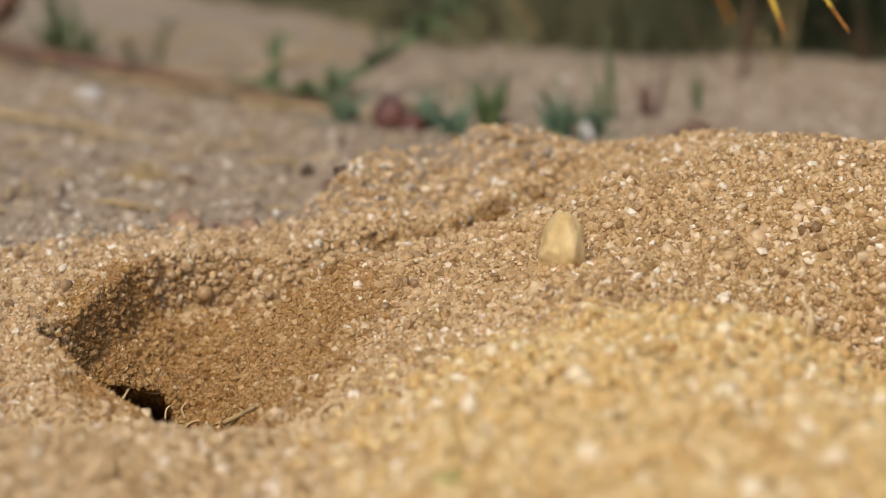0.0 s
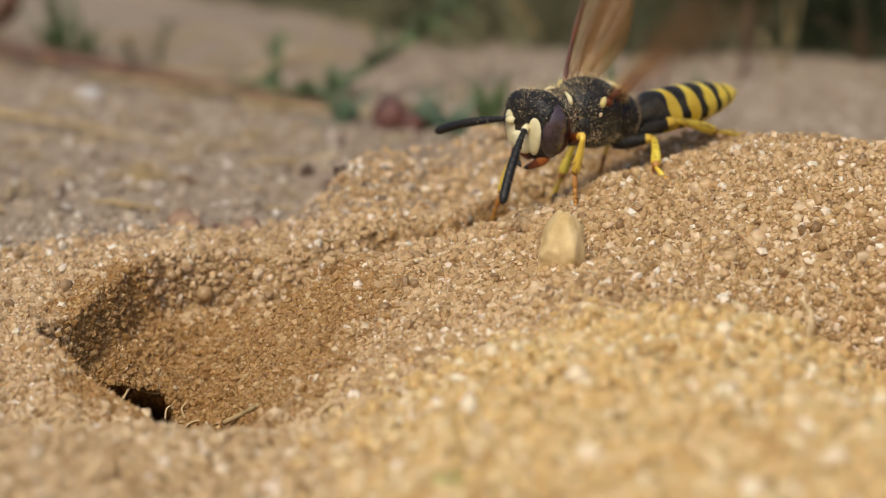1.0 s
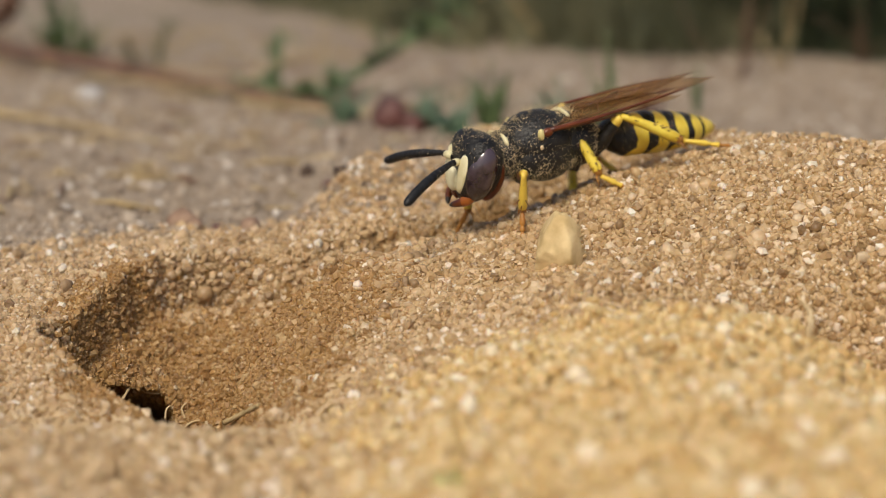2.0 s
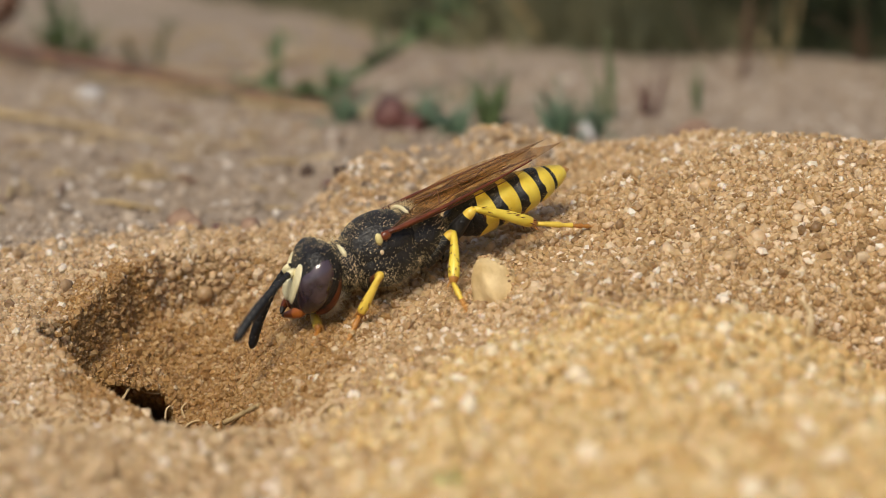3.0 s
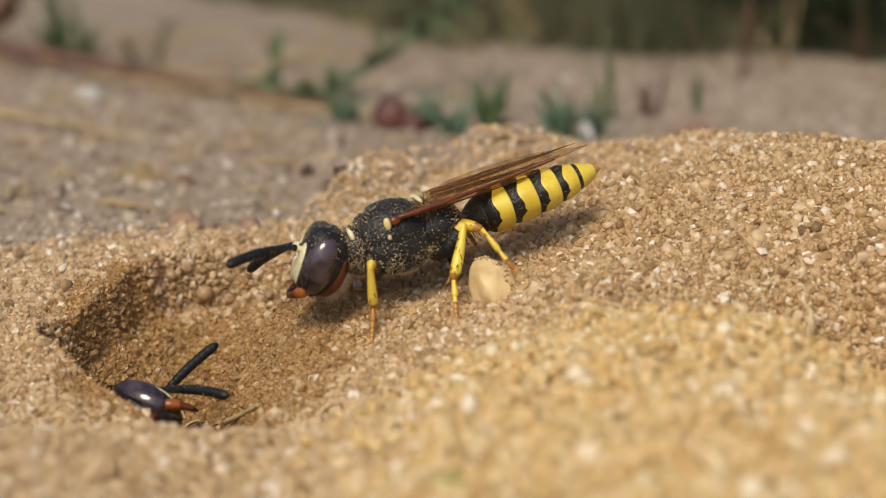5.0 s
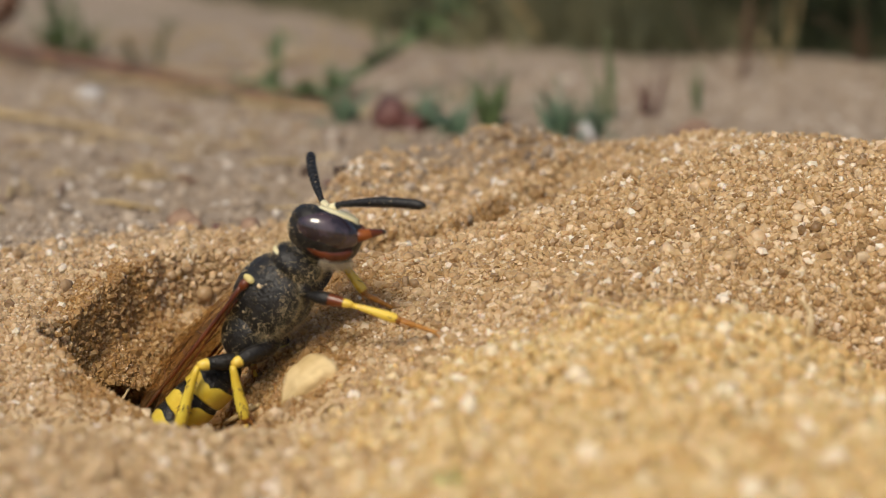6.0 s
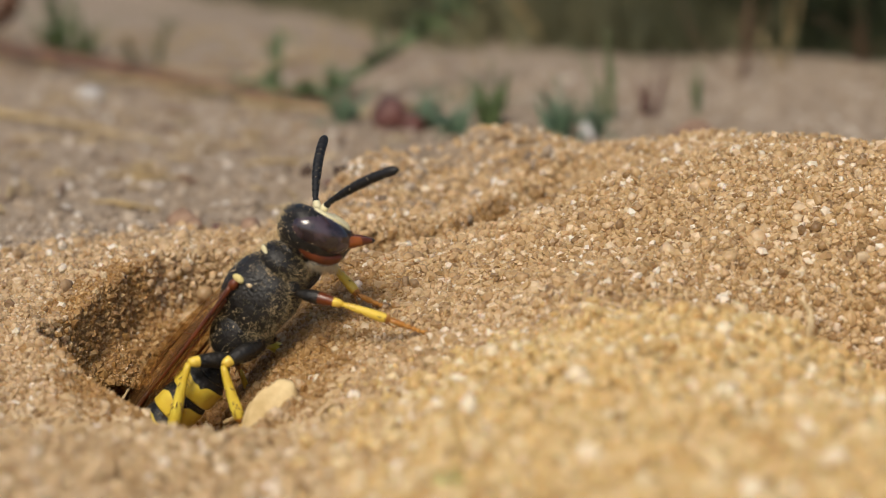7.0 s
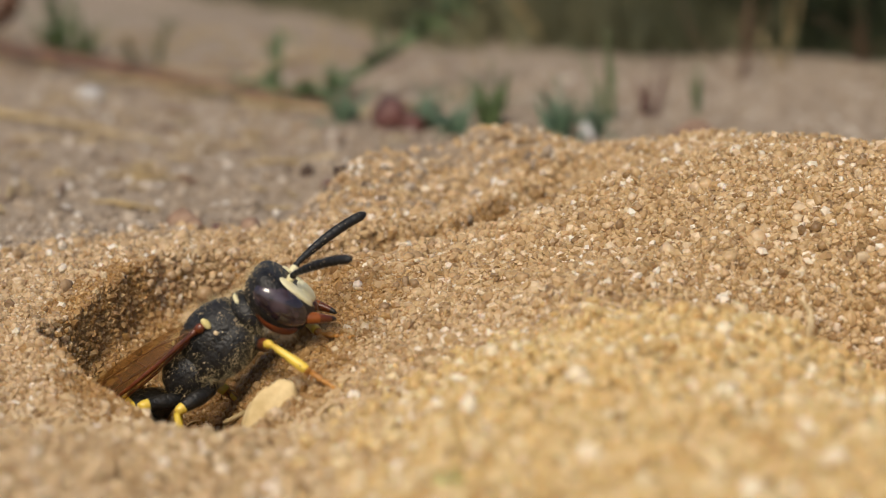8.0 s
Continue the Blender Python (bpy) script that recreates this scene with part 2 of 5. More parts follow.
TUNNEL = (-12.9, 0.8, -6.1)
# ---- the lie of the land, in millimetres ----
def lattice(i, j, seed):
    v = np.sin(i * 127.1 + j * 311.7 + seed * 74.7) * 43758.5453
    return v - np.floor(v)


def soft_noise(x, y, seed):
    i, j = np.floor(x), np.floor(y)
    u, v = x - i, y - j
    u, v = u * u * (3 - 2 * u), v * v * (3 - 2 * v)
    a = lattice(i, j, seed) * (1 - u) + lattice(i + 1, j, seed) * u
    b = lattice(i, j + 1, seed) * (1 - u) + lattice(i + 1, j + 1, seed) * u
    return 2 * (a * (1 - v) + b * v) - 1


def ramp(v):
    v = np.clip(v, 0, 1)
    return v * v * (3 - 2 * v)


def along(x, y, x0, y0, x1, y1):
    """Distance from a straight piece of track."""
    t = np.clip(((x - x0) * (x1 - x0) + (y - y0) * (y1 - y0)) / ((x1 - x0) ** 2 + (y1 - y0) ** 2), 0, 1)
    return np.hypot(x - x0 - t * (x1 - x0), y - y0 - t * (y1 - y0))


def height(x, y, fine=True):
    """Height of the sand: dug-out heaps, the runway and the burrow."""
    x, y = np.asarray(x, float), np.asarray(y, float)

    def bump(cx, cy, h, rx, ry):
        return h * np.exp(-((x - cx) / rx) ** 2 - ((y - cy) / ry) ** 2)

    z = -1.3 + bump(5.4, -7.2, 1.54, 5.1, 7.5) + bump(3.5, 10.2, -1.98, 10.9, 3.2) + bump(-6.6, 14.1, -0.54, 3.2, 4.1)
    z = z + bump(-3.6, 7.4, 3.2, 11.4, 5.6) + bump(2.1, 19.9, 3.25, 4.6, 3.8) + bump(-6.7, -25.3, -1.6, 5.0, 14.2)
    z = z + bump(18.4, -9.5, -5.2, 4.7, 8.8) + bump(11.5, 10.5, 5.76, 9.1, 10.5) + bump(-3.6, 6.4, -2.5, 7.5, 3.2)
    z = z + bump(-3.6, 15.6, 2.95, 3.2, 4.8) + bump(8.3, -23.5, 1.36, 9.5, 11.4) + bump(24.2, -3.6, 7.51, 9.9, 16.4)
    z = z + bump(-14.2, -9.0, -2.33, 14.4, 5.2) + bump(-3.9, 28.2, 1.1, 9.2, 3.2)
    z = z + bump(9.6, 7.5, -1.0, 5.0, 5.5)
    # a lower crest behind, a hollow before the nearest heap
    z = z + bump(15.0, 14.0, -0.62, 7.0, 4.5) + bump(19.5, 8.0, -0.35, 3.0, 4.0)
    z = z + bump(15.2, -6.4, -1.5, 4.4, 1.7) + bump(12.5, -11.2, 0.8, 5.0, 2.6)
    # runway below a steep far side
    edge = np.interp(x, [-9.0, -6.4, -2.0, 1.2, 4.6, 7.0], [5.2, 5.4, 6.2, 7.5, 11.6, 14.5]) + 0.35 * soft_noise(x * 0.8, x * 0, 21)
    s = (y - edge) * 0.8
    z = z + 1.15 * ramp(s / 0.9) * np.exp(-(np.maximum(s, 0) / 3.5) ** 2) * ramp((x + 9.0) / 4.0) * ramp((7.5 - x) / 3.0)
    d = np.minimum(along(x, y, -6.4, 5.0, -2.0, 6.0), np.minimum(along(x, y, -2.0, 6.0, 1.2, 7.4), along(x, y, 1.2, 7.4, 4.6, 11.6)))
    z = z - (1.9 + 0.8 * soft_noise(x / 2.3, y / 2.3, 12)) * np.exp(-(d / 0.85) ** 2) * (1 + 0.95 * np.exp(-((x - 0.9) / 2.6) ** 2))
    # funnel of the burrow
    wob = 0.07 * soft_noise(x * 0.5, y * 0.5, 3) + 0.04 * soft_noise(x * 1.4, y * 1.4, 4)
    rho = np.hypot((x + 11.0) / np.where(x < -11.0, 5.2, 7.2), (y + 0.2) / np.where(y > -0.2, 6.1, 9.2))
    bank = (x + 16.75) * -0.762 + (y + 2.8) * -0.647
    far_bank = ((x + 15.3) * -6.7 + (y + 0.5) * 3.1) / 7.38
    rho = np.maximum(np.maximum(rho, 1.07 + (bank + 0.3) / 4.0), 1.05 + (far_bank - 0.25) / 4.0) + wob
    z = z + 0.1 * np.exp(-((bank - 0.9) / 1.6) ** 2 - ((x + 12.6) / 3.6) ** 4)
    z = z - 0.7 * np.exp(-((x + 8.4) / 3.0) ** 2 - ((y + 9.6) / 1.8) ** 2)
    open_side = 1 - 0.9 * ramp((x + 10.5) / 5.5) * ramp((y + 8.0) / 3.0) * (1 - 0.8 * ramp((y - 1.5) / 2.5))
    sunk = 2.3 * ramp((1.08 - rho) / 0.1) + 3.4 * np.clip((1.03 - rho) / 0.8, 0, 1)
    sunk = sunk + 0.13 * ramp((sunk - 1.0) / 1.0) * np.sin(2 * np.pi * sunk / 1.7 + 1.4 * soft_noise(x / 2.0, y / 2.0, 23))
    z = z - open_side * sunk
    # the shaft that leads down from its floor
    r = np.hypot((x + 12.3) / 2.9, (y + 1.6) / 1.9) + 0.8 * wob
    z = z - 7.0 * np.exp(-r ** 6)
    z = z - 1.0 * np.exp(-((x + 11.6) / 2.6) ** 4 - ((y + 3.6) / 2.0) ** 4)
    if fine:
        near = np.exp(-(np.hypot(x, y) / 60.0) ** 4)
        z = z + near * (0.27 * soft_noise(x / 2.6, y / 2.6, 5) + 0.18 * soft_noise(x / 1.1, y / 1.1, 6) + 0.08 * soft_noise(x / 0.5, y / 0.5, 7))
        far = 1 - near
        z = z + far * (0.45 * soft_noise(x / 14, y / 14, 8) + 0.35 * soft_noise(x / 5, y / 5, 9))
    return z


def burrow(x, y, z):
    """The tunnel driven into the far side of the shaft: moves points of the sand into it."""
    u, v = x - TUNNEL[0], z - TUNNEL[2]
    a, b = 0.88 * u - 0.47 * v, 0.47 * u + 0.88 * v
    r = np.hypot(a / 1.75, b / 0.95) + 0.12 * soft_noise(x * 1.3, z * 1.3, 15)
    w = np.clip(1.25 * (1 - r ** 4), 0, 1) * ((y > TUNNEL[1] - 2.0) & (y < TUNNEL[1] + 2.0))
    return x - 1.0 * w, y + 6.0 * w, z - 2.5 * w
# ---- ground sheet ----
def spread(lo, hi, step, end, grow):
    """Even steps from lo to hi, then wider and wider ones out to end."""
    mid = list(np.arange(lo, hi + step, step))
    out, s, p, q = [], step, mid[0], mid[-1]
    left, right = [], []
    while q < end or p > -end:
        s *= grow
        p, q = p - s, q + s
        left.append(p)
        right.append(q)
    return np.array(left[::-1] + mid + right)


def make_ground():
    xs, ys = spread(-24, 25, 0.17, 40000, 1.09), spread(-32, 24, 0.17, 40000, 1.07)
    gx, gy = np.meshgrid(xs, ys)
    gx, gy, gz = burrow(gx, gy, height(gx, gy))
    verts = np.stack([gx, gy, gz], -1).reshape(-1, 3) * MM
    nx, ny = len(xs), len(ys)
    i = (np.arange(ny - 1)[:, None] * nx + np.arange(nx - 1)[None]).ravel()
    quads = np.stack([i, i + 1, i + nx + 1, i + nx], -1)
    ob = new("ground", big_mesh("ground", verts, quads, ground_mat, True))
    return tagged(ob, "sandy ground with freshly dug heaps round a burrow", "ground", kind="structure")


make_ground()


def grain_shapes(rng, count, boxy=False):
    if boxy:
        v = np.array([(a, b, c) for a in (-1, 1) for b in (-1, 1) for c in (-1, 1)]) * 0.68
        f = np.array([(0, 1, 3), (0, 3, 2), (4, 6, 7), (4, 7, 5), (0, 4, 5), (0, 5, 1), (2, 3, 7), (2, 7, 6), (0, 2, 6), (0, 6, 4), (1, 5, 7), (1, 7, 3)])
        return v[None] + rng.uniform(-0.32, 0.32, (count, 8, 3)), f
    g = (1 + 5 ** 0.5) / 2
    v = np.array([(-1, g, 0), (1, g, 0), (-1, -g, 0), (1, -g, 0), (0, -1, g), (0, 1, g), (0, -1, -g), (0, 1, -g), (g, 0, -1), (g, 0, 1), (-g, 0, -1), (-g, 0, 1)])
    v = v / np.linalg.norm(v[0])
    f = np.array([(0, 11, 5), (0, 5, 1), (0, 1, 7), (0, 7, 10), (0, 10, 11), (1, 5, 9), (5, 11, 4), (11, 10, 2), (10, 7, 6), (7, 1, 8),
                  (3, 9, 4), (3, 4, 2), (3, 2, 6), (3, 6, 8), (3, 8, 9), (4, 9, 5), (2, 4, 11), (6, 2, 10), (8, 6, 7), (9, 8, 1)])
    kinds = v[None] * (1 + 0.24 * rng.uniform(-1, 1, (count, 12, 1))) * rng.uniform(0.6, 1.35, (count, 1, 3))
    return kinds, f


def turns(rng, n):
    q = rng.normal(size=(n, 4))
    w, x, y, z = (q / np.linalg.norm(q, axis=1, keepdims=True)).T
    return np.stack([1 - 2 * (y * y + z * z), 2 * (x * y - z * w), 2 * (x * z + y * w), 2 * (x * y + z * w), 1 - 2 * (x * x + z * z), 2 * (y * z - x * w),
                     2 * (x * z - y * w), 2 * (y * z + x * w), 1 - 2 * (x * x + y * y)], -1).reshape(n, 3, 3)


def strew(name, seed, n, xr, yr, size, vary, mat, label, sink=0.7, smooth=True, keep=None, biggest=0.75, boxy=False):
    """Loose grains on the ground, denser on steep slopes."""
    rng = np.random.default_rng(seed)
    x, y = rng.uniform(*xr, 8 * n), rng.uniform(*yr, 8 * n)
    e = 0.15
    dx, dy = (height(x + e, y) - height(x - e, y)) / (2 * e), (height(x, y + e) - height(x, y - e)) / (2 * e)
    steep = np.sqrt(1 + dx * dx + dy * dy)
    ok = rng.uniform(0, 5.0, 8 * n) < np.minimum(steep, 5.0)
    if keep is not None:
        ok &= keep(x, y, rng)
    pick = np.flatnonzero(ok)[:n]
    x, y, dx, dy, steep = x[pick], y[pick], dx[pick], dy[pick], steep[pick]
    r = np.minimum(size * np.exp(vary * rng.normal(size=len(x))), biggest) / 2
    nrm = np.stack([-dx, -dy, np.ones_like(dx)], -1) / steep[:, None]
    c = np.stack(burrow(x, y, height(x, y)), -1) + nrm * (r * rng.uniform(-sink, 0.45, len(x)))[:, None]
    kinds, f = grain_shapes(rng, 40, boxy)
    v = kinds[rng.integers(0, 40, len(x))] * r[:, None, None]
    v = np.einsum("nij,nkj->nki", turns(rng, len(x)), v) + c[:, None, :]
    tris = (np.arange(len(x))[:, None, None] * kinds.shape[1] + f[None]).reshape(-1, 3)
    ob = new(name, big_mesh(name, v.reshape(-1, 3) * MM, tris, mat, smooth))
    return tagged(ob, label, "sand", kind="stuff")


def heap_side(x, y, rng):
    return (y - 0.45 * x) < 15 + rng.uniform(-8, 5, len(x))


def rear_side(x, y, rng):
    return heap_side(x, y, rng) & (y > -8.3 + rng.normal(0, 1.2, len(x)))


def pale_side(x, y, rng):
    return (y < -8.0 + rng.normal(0, 1.2, len(x))) & (x > -2.8 + rng.normal(0, 1.6, len(x)))


def lip_side(x, y, rng):
    return (y < -8.0 + rng.normal(0, 1.2, len(x))) & (x < -1.8 + rng.normal(0, 1.6, len(x)))


def path_side(x, y, rng):
    return (y - 0.45 * x) > 9 + rng.uniform(-5, 7, len(x))


def rest(x, y):
    """Below one in the freshly dug burrow and runway, where the grain colour carries the shade."""
    pit = np.hypot((x + 10.8) / np.where(x < -10.8, 5.6, 8.6), (y + 0.4) / np.where(y > -0.4, 6.0, 9.6))
    groove = 0.45 + np.minimum(along(x, y, -2.0, 6.2, 1.2, 7.9), along(x, y, 1.2, 7.9, 3.6, 10.6)) / 1.7
    return np.minimum(pit, groove) + 0.12 * soft_noise(x / 1.3, y / 1.3, 17)


def dug_side(x, y, rng):
    return rear_side(x, y, rng) & (rest(x, y) > 0.93 + 0.12 * rng.uniform(-1, 1, len(x)))


def burrow_side(x, y, rng):
    return rest(x, y) < 1.0 + 0.12 * rng.uniform(-1, 1, len(x))


FRESH_LABEL = "loose honey-coloured quartz sand grains on the dug heap"
strew("sand_grains", 11, 62000, (-22, 23), (-12, 22), 0.195, 0.46, sand_grain, FRESH_LABEL, smooth=False, keep=dug_side, biggest=0.52)
strew("fine_sand_grains", 15, 36000, (-22, 23), (-12, 13), 0.15, 0.3, sand_grain, "fine honey-coloured sand between the larger grains", smooth=False, keep=dug_side, biggest=0.3, boxy=True)
strew("damp_sand_grains", 16, 30000, (-18, 5.5), (-11, 13), 0.18, 0.36, pit_shade_grain, "brown sand grains lining the burrow, toned down for its shade", smooth=False, keep=burrow_side, biggest=0.5)
strew("fine_damp_grains", 17, 30000, (-18, 5.5), (-11, 13), 0.14, 0.3, pit_shade_grain, "fine brown sand lining the burrow, toned down for its shade", smooth=False, keep=burrow_side, biggest=0.3, boxy=True)
strew("lip_sand_grains", 18, 13000, (-22, 3), (-30, -4), 0.29, 0.42, lip_grain, "buff sand grains of the bank before the burrow", smooth=False, keep=lip_side, biggest=0.65)
strew("dry_sand_grains", 14, 19000, (-10, 23), (-30, -4), 0.29, 0.45, pale_grain, "pale yellow sand grains of the nearest heap", keep=pale_side, biggest=0.8)
strew("coarse_sand_grains", 12, 3800, (-22, 23), (-14, 22), 0.37, 0.25, sand_grain, "coarse honey-coloured and milky sand grains", keep=dug_side, biggest=0.85)
strew("path_sand_grains", 13, 26000, (-45, 45), (9, 75), 0.27, 0.42, worn_grain, "dull grey-brown sand grains of the trodden ground", keep=path_side, biggest=0.8)

# ---- digger wasps ----
# body space: x forward, y to its left, z up, origin in the middle of the thorax
NECK, WAIST = (2.4, 0, 0.05), (-2.95, 0, -0.35)
HEAD_AT = (0.8, 0, -0.4)
LEGS = {"front": ((1.3, 0.62, -1.3), 2.0, 1.95, 1.5), "middle": ((-1.35, 0.75, -1.35), 1.9, 2.4, 1.8), "hind": ((-2.5, 0.62, -0.95), 2.2, 3.0, 2.9)}
ANTENNA_AT = (0.76, 0.38, 0.52)
HEAD_SIZE = (0.86, 0.9, 1.0)
WING_AT = (0.2, 1.3, 0.95)


def head_point(a, b, out=0.0):
    """On the head, a: round the upright axis from straight ahead, b: up."""
    p = Vector((math.cos(b) * math.cos(a), math.cos(b) * math.sin(a), math.sin(b)))
    rx = 1.05 if p.x > 0 else 1.4
    e = 3.2 if p.x > 0 else 2.3
    r = 1 / ((abs(p.x) / rx) ** e + (abs(p.y) / 1.72) ** e + (abs(p.z) / (1.62 if p.z > 0 else 1.42)) ** e) ** (1 / e)
    q = p * (r + out)
    if q.z < 0:
        q.y *= 1 + 0.16 * q.z / 1.42
    return q


def head_patch(a, b, wa, wb, lean=0.0, out=0.035, power=1.0):
    """A thin plate that follows the head, domed at its middle."""
    s = Shape()
    rows = []
    for i in range(7):
        k = i / 6
        row = []
        for j in range(20):
            t = 2 * math.pi * j / 20
            u = math.copysign(abs(math.cos(t)) ** power, math.cos(t)) * wa * k
            v = math.copysign(abs(math.sin(t)) ** power, math.sin(t)) * wb * k
            row.append(head_point(a + u * math.cos(lean) - v * math.sin(lean), b + u * math.sin(lean) + v * math.cos(lean), out * (1 - k ** 6) - (0.03 if i == 6 else 0)))
        rows.append(row)
    return rings(s, rows[::-1], False)


def make_head(wasp, rng, gape):
    s = Shape()
    rows = [[head_point(2 * math.pi * k / 32, -math.pi / 2 + math.pi * (0.015 + 0.97 * j / 20)) for k in range(32)] for j in range(21)]
    rings(s, rows)
    head = part("head", s, black_mat, wasp, "black hairy head with a cream face")
    for side in (1, -1):
        e = Shape()
        ball(e, (0.08, 1.14 * side, 0.04), (0.84, 0.72, 1.26), Euler((radians(-6 * side), radians(-5), radians(8 * side))).to_matrix(), 32, 20)
        part("eye", e, eye_mat, head, "large dark purple-brown compound eye")
        arc = [radians(d) for d in range(112, 257, 12)]
        pts = [Vector((-0.12 + 0.8 * math.cos(w), side * (1.1 - 0.14 * abs(math.sin(w))), 0.0 + 1.12 * math.sin(w))) for w in arc]
        part("temple", tube(Shape(), pts, [0.04, 0.09, 0.15, 0.21, 0.26, 0.3, 0.32, 0.33, 0.33, 0.31, 0.28, 0.22, 0.14], 16), rust_mat, head, "rust-brown cheek behind the eye")
        part("face_plate", head_patch(side * 0.68, -0.1, 0.28, 0.66, -0.05 * side, 0.1, 0.8), cream_mat, head, "cream stripe beside the eye")
        j = Shape()
        pts = curve((0.25, 0.98 * side, -1.0), (0.5, 1.0 * side, -1.25), (0.85, 0.8 * side, -1.45 - 0.6 * gape), (1.0 + 0.1 * gape, (0.1 + 0.55 * gape) * side, -1.72 - 0.8 * gape), 12)
        tube(j, pts, [0.22, 0.26, 0.28, 0.28, 0.27, 0.25, 0.23, 0.2, 0.18, 0.16, 0.14, 0.11, 0.04], 14, 0, lambda i, k: 2 if i > 9 else (1 if i > 5 else 0))
        part("mandible", j, [jaw_mat, rust_mat, black_mat], head, "orange-brown mandible with a black tip")
        f = Shape()
        pts, radii = [], []
        for i in range(11):
            r = 0.11 + 0.095 * math.sin(min(1.0, (i + 0.8) / 6.5) * math.pi / 2)
            for q, w in ((0.0, 0.95), (0.12, 1.0), (0.5, 1.02), (0.86, 1.0), (0.97, 0.95)):
                x = 0.62 + 3.5 * (i + q) / 11
                pts.append(Vector((x, 0, 0.24 + 0.28 * math.sin((x - 0.62) / 3.55 * 2.2) - 0.10 * (x - 0.62))))
                radii.append(r * w * (1 if i < 10 else (1 - 0.5 * q ** 2)))
        pts.append(pts[-1] + Vector((0.05, 0, -0.02)))
        radii.append(0.05)
        tube(f, [(0, 0, 0), (0.1, 0, 0.06), (0.3, 0, 0.14), (0.5, 0, 0.2), (0.58, 0, 0.23)] + pts, [0.1, 0.15, 0.15, 0.14, 0.09] + radii, 14)
        antenna = part("antenna", f, antenna_mat, head, "thick matt black antenna", pose(ANTENNA_AT[0] * MM, ANTENNA_AT[1] * side * MM, ANTENNA_AT[2] * MM, 0, 20, 25 * side))
        d = Shape()
        for _ in range(26):
            k = rng.randrange(4, len(pts) - 4)
            w = rng.uniform(0, 2 * math.pi)
            ball(d, pts[k] + Vector((0, math.cos(w), math.sin(w))) * radii[k], (rng.choice((0.01, 0.014, 0.02)),) * 3, None, 5, 3)
        part("dust", d, dust_mat, antenna, "specks of pale sand")
        part("antenna_base", tube(Shape(), [(0.05, 0, 0.03), (0.2, 0, 0.1), (0.4, 0, 0.17)], [0.15, 0.17, 0.155], 12), cream_mat, antenna, "cream spot on the antenna's base")
    part("clypeus", head_patch(0, -0.42, 0.66, 0.42, 0, 0.2, 0.8), cream_mat, head, "cream shield of the lower face")
    part("labrum", head_patch(0, -1.0, 0.5, 0.18, 0, 0.1, 0.8), rust_mat, head, "rust-brown upper lip")
    for x, y, z in ((0.5, 0.0, 1.28), (0.28, 0.24, 1.36), (0.28, -0.24, 1.36)):
        o = Shape()
        ball(o, (x, y, z), (0.09, 0.09, 0.08), None, 12, 8)
        part("simple_eye", o, eye_mat, head)
    spots = []
    for _ in range(560):
        a, b = rng.uniform(-math.pi, math.pi), rng.uniform(-1.3, 1.5)
        if abs(abs(a) - 1.5) < 0.75 and abs(b) < 0.95:
            continue
        p = head_point(a, b)
        spots.append((p, p.normalized()))
    for _ in range(700):
        a, b = rng.choice((-1, 1)) * rng.uniform(2.3, 2.95), rng.uniform(-0.95, -0.05)
        p = head_point(a, b)
        spots.append((p, (p + Vector((-0.5, 0, -0.45))).normalized()))
    part("hair", hairs(Shape(), spots[:-700], rng, 0.38, 0.0045), hair_mat, head, "fine pale hair")
    part("beard", hairs(Shape(), spots[-700:], rng, 0.6, 0.0055), beard_mat, head, "whitish hair under the cheek")
    d = Shape()
    for _ in range(240):
        a, b = rng.uniform(-math.pi, math.pi), rng.uniform(0.1, 1.5)
        ball(d, head_point(a, b, 0.02), (rng.choice((0.01, 0.013, 0.016, 0.026)),) * 3, None, 5, 3)
    part("dust", d, dust_mat, head, "specks of pale sand")
    for ob in [head] + [o for o in head.children if not o.name.startswith("antenna")]:
        ob.data.transform(Matrix.Rotation(radians(-14), 4, "Y") @ Matrix.Diagonal((*HEAD_SIZE, 1)))
    return head


THORAX = {"collar": ((1.8, 0, -0.05), (0.75, 1.12, 1.08)), "back": ((0.1, 0, 0.12), (1.85, 1.5, 1.45)), "scutellum": ((-1.35, 0, 0.78), (0.55, 0.85, 0.5)),
          "rump": ((-1.65, 0, -0.2), (1.4, 1.3, 1.22)), "flank": ((0.1, 0.87, -0.42), (1.45, 0.66, 1.02)), "breast": ((0.1, 0, -0.66), (1.7, 0.95, 0.85))}


def thorax_spots(rng, count, low=-1.0):
    """Places and outward directions spread over the lobes of the thorax."""
    lobes = []
    for name, (c, r) in THORAX.items():
        lobes.append((Vector(c), Vector(r)))
        if name == "flank":
            lobes.append((Vector((c[0], -c[1], c[2])), Vector(r)))
    out = []
    while len(out) < count:
        c, r = rng.choice(lobes)
        n = Vector((rng.gauss(0, 1), rng.gauss(0, 1), rng.gauss(0, 1))).normalized()
        if n.z < low:
            continue
        p = c + Vector((n.x * r.x, n.y * r.y, n.z * r.z))
        if any(sum(((p[i] - c2[i]) / r2[i]) ** 2 for i in range(3)) < 0.98 for c2, r2 in lobes if (c2 - c).length > 0.01):
            continue
        out.append((p, Vector((n.x / r.x, n.y / r.y, n.z / r.z)).normalized()))
    return out


